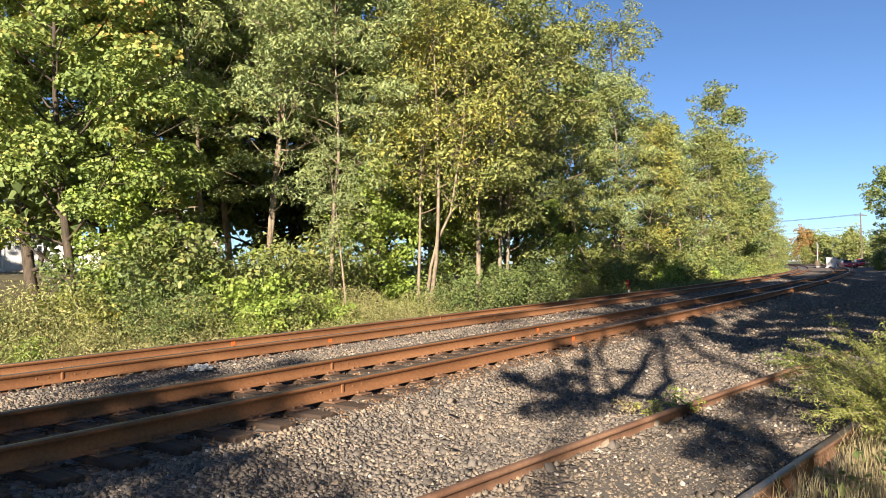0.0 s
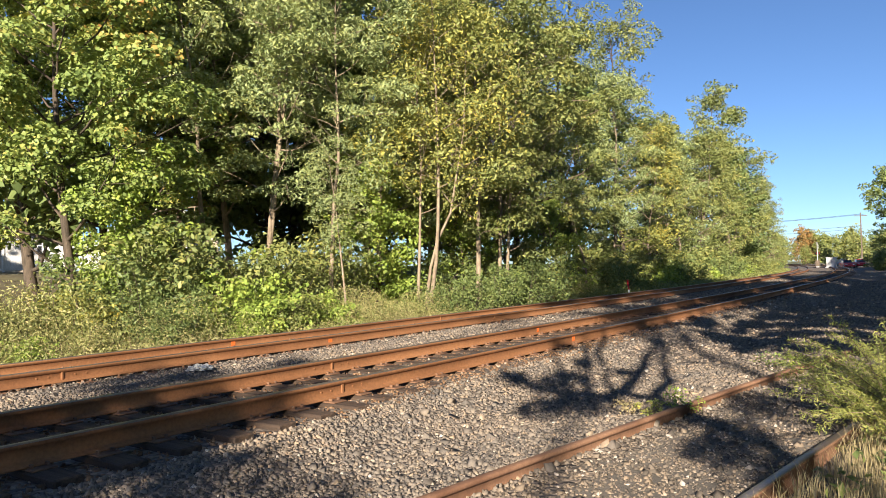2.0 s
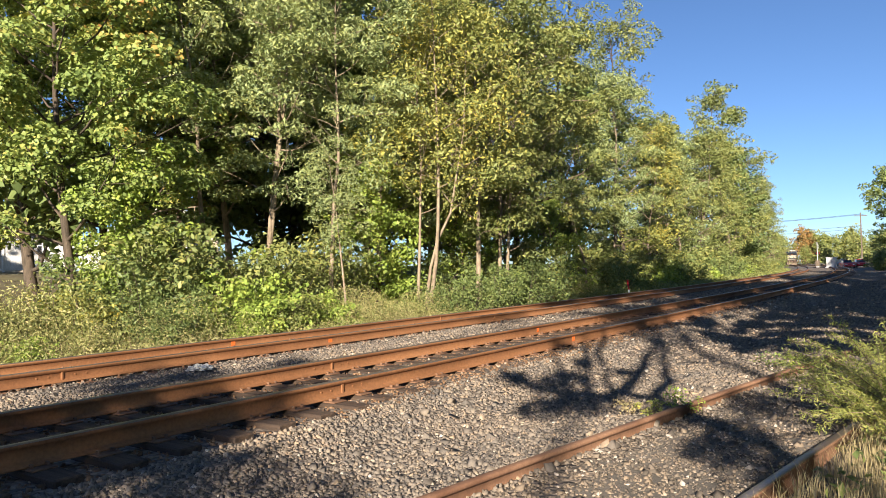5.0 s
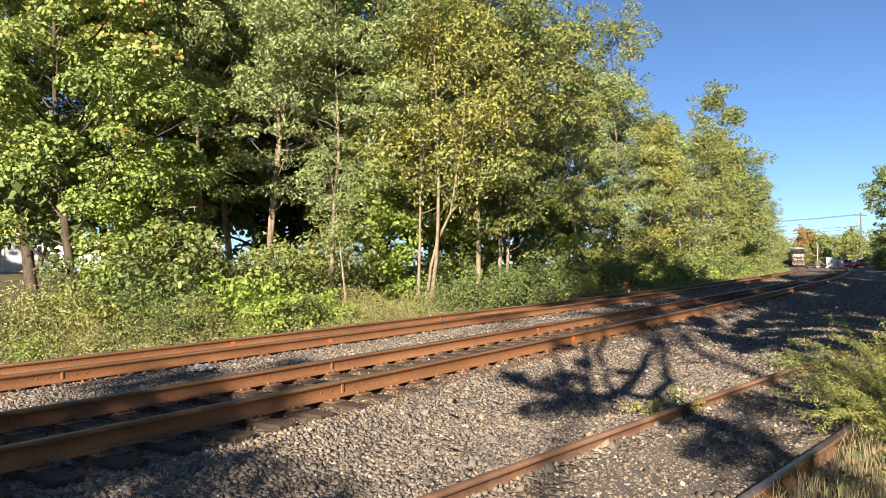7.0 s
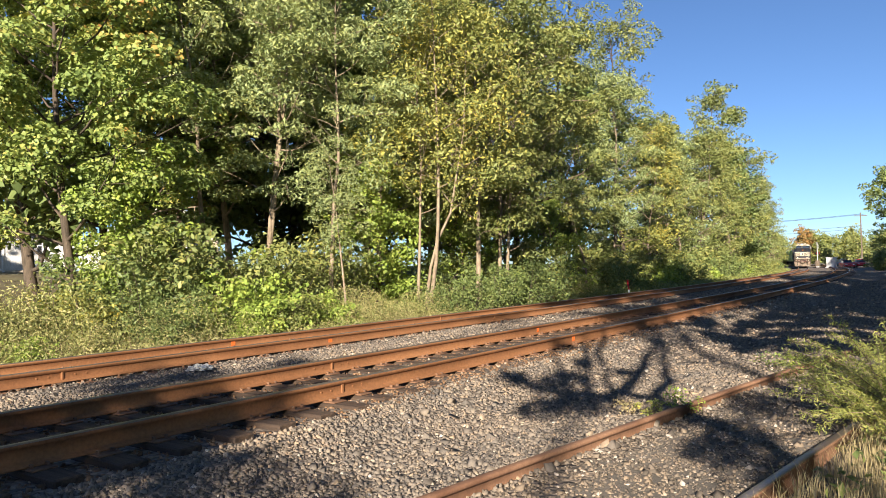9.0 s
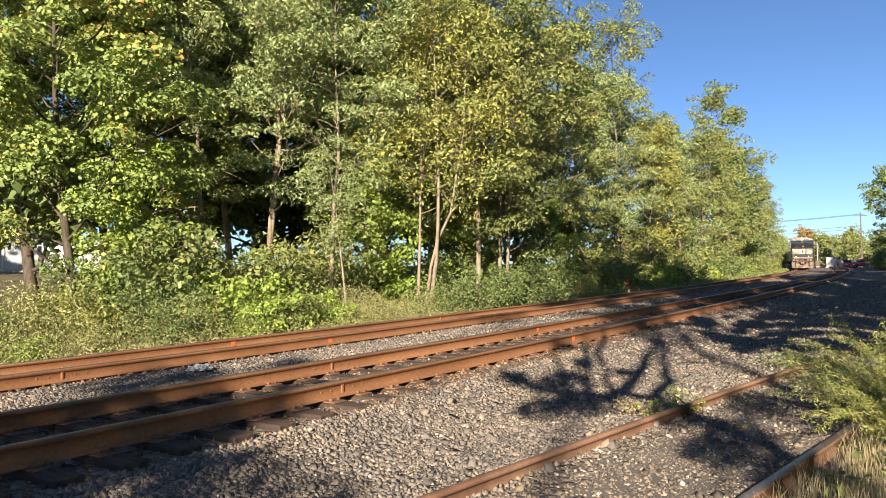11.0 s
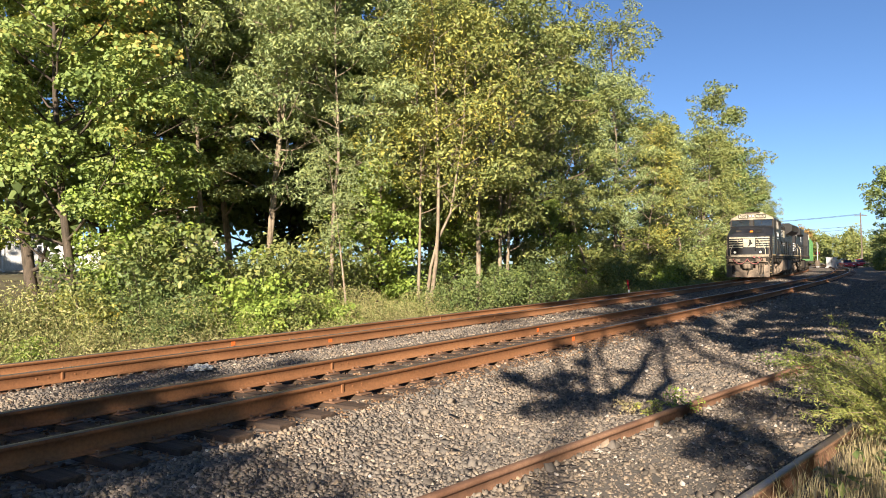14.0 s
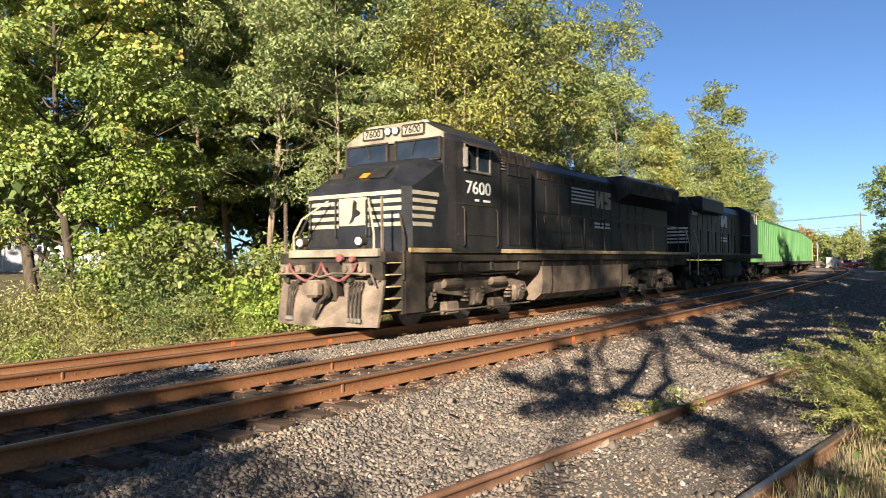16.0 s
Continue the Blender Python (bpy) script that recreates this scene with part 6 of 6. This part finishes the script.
def crossing_signal(x, y, rz):
    S_ = tagged(empty("crossing_signal", pose(x, y, float(ground_z(x, y)), 0, 0, rz)), "grey railway crossing signal mast with crossbuck", "crossing signal", "crossing signals")
    bm = bmesh.new()
    cyl(bm, (0, 0, 0), (0, 0, 5.0), 0.09, n=10)
    box(bm, -0.25, 0.25, -0.25, 0.25, 0, 0.3, 0.03)
    part("mast", bm, GREY, S_)
    for a in (45, -45):
        bm = bmesh.new()
        box(bm, -0.5, 0.5, -0.02, 0.02, -0.08, 0.08, 0.01)
        o = part("crossbuck_blade", bm, GREY, S_, "weathered grey crossbuck blade")
        o.matrix_basis = pose(0, -0.12 - 0.03 * (a > 0), 4.1, 0, a, 0)
    bm = bmesh.new()
    box(bm, -0.75, 0.75, -0.05, 0.05, 2.75, 2.85, 0.01)
    part("lamp_arm", bm, GREY, S_)
    for sx in (-0.6, 0.6):
        bm = bmesh.new()
        cyl(bm, (sx, -0.05, 2.8), (sx, -0.12, 2.8), 0.3, n=16)
        l_ = part("lamp_shield", bm, BLACK, S_)
        bm = bmesh.new()
        cyl(bm, (sx, -0.13, 2.8), (sx, -0.16, 2.8), 0.15, n=14)
        part("lens", bm, REDLENS, l_)
    bm = bmesh.new()
    box(bm, -0.35, 0.35, -0.3, 0.3, 0.3, 1.4, 0.04)
    part("gate_box", bm, WOODPOLE, S_)


crossing_signal(-30.6, 146.0, 75)
crossing_signal(-24.9, 160.0, 75)


def relay_cabinet(x, y):
    C_ = tagged(empty("relay_cabinet", pose(x, y, float(ground_z(x, y)))), "white steel relay cabinet beside the crossing", "cabinet")
    bm = bmesh.new()
    box(bm, -0.8, 0.8, -0.7, 0.7, 0.1, 1.9, 0.04)
    part("body", bm, PALEGREY, C_)
    bm = bmesh.new()
    box(bm, -0.9, 0.9, -0.8, 0.8, 1.9, 2.0, 0.03)
    part("roof", bm, GREY, C_)
    bm = bmesh.new()
    box(bm, -0.65, 0.65, -0.73, -0.7, 0.25, 1.8, 0.02)
    part("door", bm, GREY, C_)
    bm = bmesh.new()
    box(bm, -1.0, 1.0, -0.9, 0.9, -0.2, 0.1, 0.02)
    part("footing", bm, GREY, C_)


relay_cabinet(-22.2, 158.0)


def car(x, y, rz, paint, label):
    K = tagged(empty("car", pose(x, y, float(ground_z(x, y)), 0, 0, rz)), label, "car", "cars parked near the crossing")
    bm = bmesh.new()
    hull(bm, [[(-w, yy, z0), (-w, yy, z1), (-w + 0.12, yy, z1 + 0.06), (w - 0.12, yy, z1 + 0.06), (w, yy, z1), (w, yy, z0)] for yy, w, z0, z1 in
              ((-2.25, 0.75, 0.4, 0.65), (-2.1, 0.86, 0.28, 0.78), (-0.9, 0.9, 0.25, 0.95), (1.5, 0.9, 0.25, 1.0), (2.1, 0.86, 0.3, 0.95), (2.2, 0.8, 0.4, 0.8))])
    part("body", bm, paint, K)
    bm = bmesh.new()
    hull(bm, [[(-w, yy, 0.98), (-w + 0.14, yy, z), (w - 0.14, yy, z), (w, yy, 0.98)] for yy, w, z in ((-1.0, 0.8, 1.0), (-0.3, 0.8, 1.46), (1.2, 0.8, 1.48), (1.9, 0.8, 1.05))])
    part("cabin", bm, GLASS, K, "dark glazed cabin")
    bm = bmesh.new()
    box(bm, -0.64, 0.64, -0.3, 1.25, 1.46, 1.52, 0.02)
    part("roof", bm, paint, K)
    for sx in (-1, 1):
        for yy in (-1.4, 1.35):
            bm = bmesh.new()
            cyl(bm, (sx * 0.7, yy, 0.32), (sx * 0.92, yy, 0.32), 0.32, n=18)
            wh = part("wheel", bm, BLACK, K)
            bm = bmesh.new()
            cyl(bm, (sx * 0.92, yy, 0.32), (sx * 0.93, yy, 0.32), 0.2, n=14)
            part("rim", bm, GREY, wh)
        bm = bmesh.new()
        box(bm, sx * 0.45, sx * 0.78, -2.27, -2.2, 0.6, 0.72, 0.02)
        part("headlight", bm, VINYL, K)


car(-21.6, 166.0, 70, BLUEPAINT, "dark blue car parked near the crossing")
car(-18.9, 152.5, 20, REDPAINT, "red car parked beside the crossing")
car(-17.0, 154.5, 15, REDPAINT, "red car parked beside the crossing")


def utility_pole(x, y, h):
    P = tagged(empty("utility_pole", pose(x, y, float(ground_z(x, y)))), "weathered wooden utility pole with crossarm", "utility pole", "utility poles")
    bm = bmesh.new()
    cyl(bm, (0, 0, -0.3), (0, 0, h), 0.16, 0.11, n=10)
    part("pole", bm, WOODPOLE, P)
    bm = bmesh.new()
    box(bm, -1.2, 1.2, -0.06, 0.06, h - 0.7, h - 0.58, 0.01)
    part("crossarm", bm, WOODPOLE, P)
    for k in (-1.0, 0.0, 1.0):
        bm = bmesh.new()
        cyl(bm, (k, 0, h - 0.58), (k, 0, h - 0.42), 0.05, 0.03, n=8)
        part("insulator", bm, GREY, P)


utility_pole(-18.5, 171.5, 11.0)
utility_pole(-62.0, 168.0, 11.0)
for za, zb_, dx in ((10.6, 9.9, 0), (10.5, 9.8, 0.9), (8.2, 8.0, 0), (7.6, 7.4, 0.3)):
    bm = bmesh.new()
    pts = []
    for k in range(17):
        f = k / 16
        pts.append((-18.5 + dx - 43.5 * f, 171.5 - 3.5 * f, za + (zb_ - za) * f - 1.0 * 4 * f * (1 - f) * 0.5))
    pipe(bm, pts, 0.028, 4)
    tagged(part("overhead_wire", bm, BLACK), "thin black overhead wire across the line", "wire", "overhead wires")

bm = bmesh.new()
box(bm, -75, 30, 161.5, 168.5, -0.6, -0.015, 0.0)
tagged(part("road", bm, ASPHALT), "asphalt road crossing the tracks", "road", kind="structure")

# far trees that close the view
kinds["rust"] = tagged(make_tree(61, 10, 4.0, 0.12, 0.2, 3000, 0.55, ORANGE, BARK, slim=0.7, clump=1.2, name="far_tree"), "orange autumn tree beyond the crossing", "tree", "trees beyond the crossing")
kinds["farg"] = tagged(make_tree(62, 10, 4.4, 0.1, 0.2, 2300, 0.66, OLIVE, BARK, slim=0.7, clump=1.2, name="far_tree"), "green tree beyond the crossing", "tree", "trees beyond the crossing")
FAR = [("rust", -44.5, 258, 0, 1.05), ("farg", -52, 262, 40, 0.85), ("farg", -37.5, 252, 100, 0.85), ("rust", -57, 250, 70, 0.75), ("farg", -63, 258, 30, 0.9), ("farg", -31, 262, 10, 0.8), ("farg", -25, 255, 200, 0.7),
       ("farg", -70, 262, 10, 1.0), ("rust", -20, 240, 90, 0.55), ("farg", -16, 262, 70, 1.0), ("farg", -46, 285, 70, 1.0), ("farg", -60, 285, 170, 1.1), ("farg", -34, 290, 270, 1.1), ("farg", -20, 285, 20, 1.1),
       ("farg", -78, 240, 120, 1.1), ("farg", -8, 240, 120, 1.1), ("farg", -54, 232, 100, 0.55), ("farg", -47, 236, 100, 0.45), ("farg", -40, 240, 10, 0.5), ("farg", -34, 236, 60, 0.45), ("farg", -66, 240, 20, 0.8), ("rust", -61, 243, 150, 0.6), ("farg", -49, 250, 80, 0.8), ("farg", -41, 260, 300, 0.9), ("farg", -28, 248, 140, 0.75), ("farg", -22, 262, 30, 0.85), ("farg", -56, 262, 210, 0.9), ("farg", -13, 250, 30, 0.8), ("farg", -35, 262, 30, 0.8)]
for kd, x, y, rz, k in FAR:
    if kd in used:
        again(kinds[kd], x, y, rz, k)
    else:
        used.add(kd)
        place(kinds[kd], x, y, rz, k)

# shrubs under the trees on the sunny side, far along
for kd, x, y, k in [(3, -11.0, 128, 1.0), (0, -12.6, 140, 0.9), (3, -10.5, 118, 1.1), (4, -13.2, 146, 0.7), (3, -9.2, 108, 1.1), (0, -14.0, 165, 1.4), (3, -12.8, 152, 1.3)]:
    again(shrubs[kd], x, y, 50 * kd + x * 20, k)

# ---- small things by the tracks ----
ORANGEMARK = two_tone("orange_spray_paint", (0.75, 0.13, 0.02), (0.85, 0.2, 0.04), 20, 0.8).m


def marker_post(x, y):
    M_ = tagged(empty("marker_post", pose(x, y, float(ground_z(x, y)), 3, -6, 0)), "leaning red and white marker post beside the track", "marker post")
    bm = bmesh.new()
    cyl(bm, (0, 0, -0.1), (0, 0, 0.55), 0.045, n=10)
    part("lower_half", bm, VINYL, M_, "white lower half")
    bm = bmesh.new()
    cyl(bm, (0, 0, 0.55), (0, 0, 1.05), 0.045, n=10)
    part("upper_half", bm, REDPAINT, M_, "red upper half")


marker_post(-14.9, 37.6)

# spray marks on the rails' sides
for s, off, base in ((10.3, 4.114 - 0.755, 0.0), (9.2, 4.114 + 0.755, 0.0), (13.9, 0.755, 0.0), (12.4, -0.755, 0.0)):
    p = on_line(s, off, 0)
    bm = bmesh.new()
    box(bm, 0.0105, 0.0125, -0.05, 0.05, -0.14, -0.06)
    o = tagged(part("paint_mark", bm, ORANGEMARK), "orange spray mark on the rail's web", "paint mark", "orange marks on rails")
    o.matrix_world = pose(*p, 0, 0, math.degrees(float(heading(s))))


def plastic_bag(x, y):
    rng = np.random.default_rng(71)
    B_ = bmesh.new()
    bmesh.ops.create_icosphere(B_, subdivisions=4, radius=1)
    for vv in B_.verts:
        n_ = noise.noise(vv.co * 2.2) * 0.5 + noise.noise(vv.co * 6) * 0.25
        vv.co = Vector((vv.co.x * 0.17, vv.co.y * 0.13, max(-0.02, vv.co.z * 0.06))) * (1 + n_)
    o = part("plastic_bag", B_, BAG)
    o.matrix_world = pose(x, y, float(ground_z(x, y)) + 0.05, 0, 0, 40)
    tagged(o, "crumpled translucent white plastic bag on the ballast", "litter")


BAG = two_tone("thin_white_plastic", (0.42, 0.41, 0.38), (0.72, 0.71, 0.68), 9, 0.4, 0, 30, 0.4).m
plastic_bag(-9.35, 6.75)


motions()
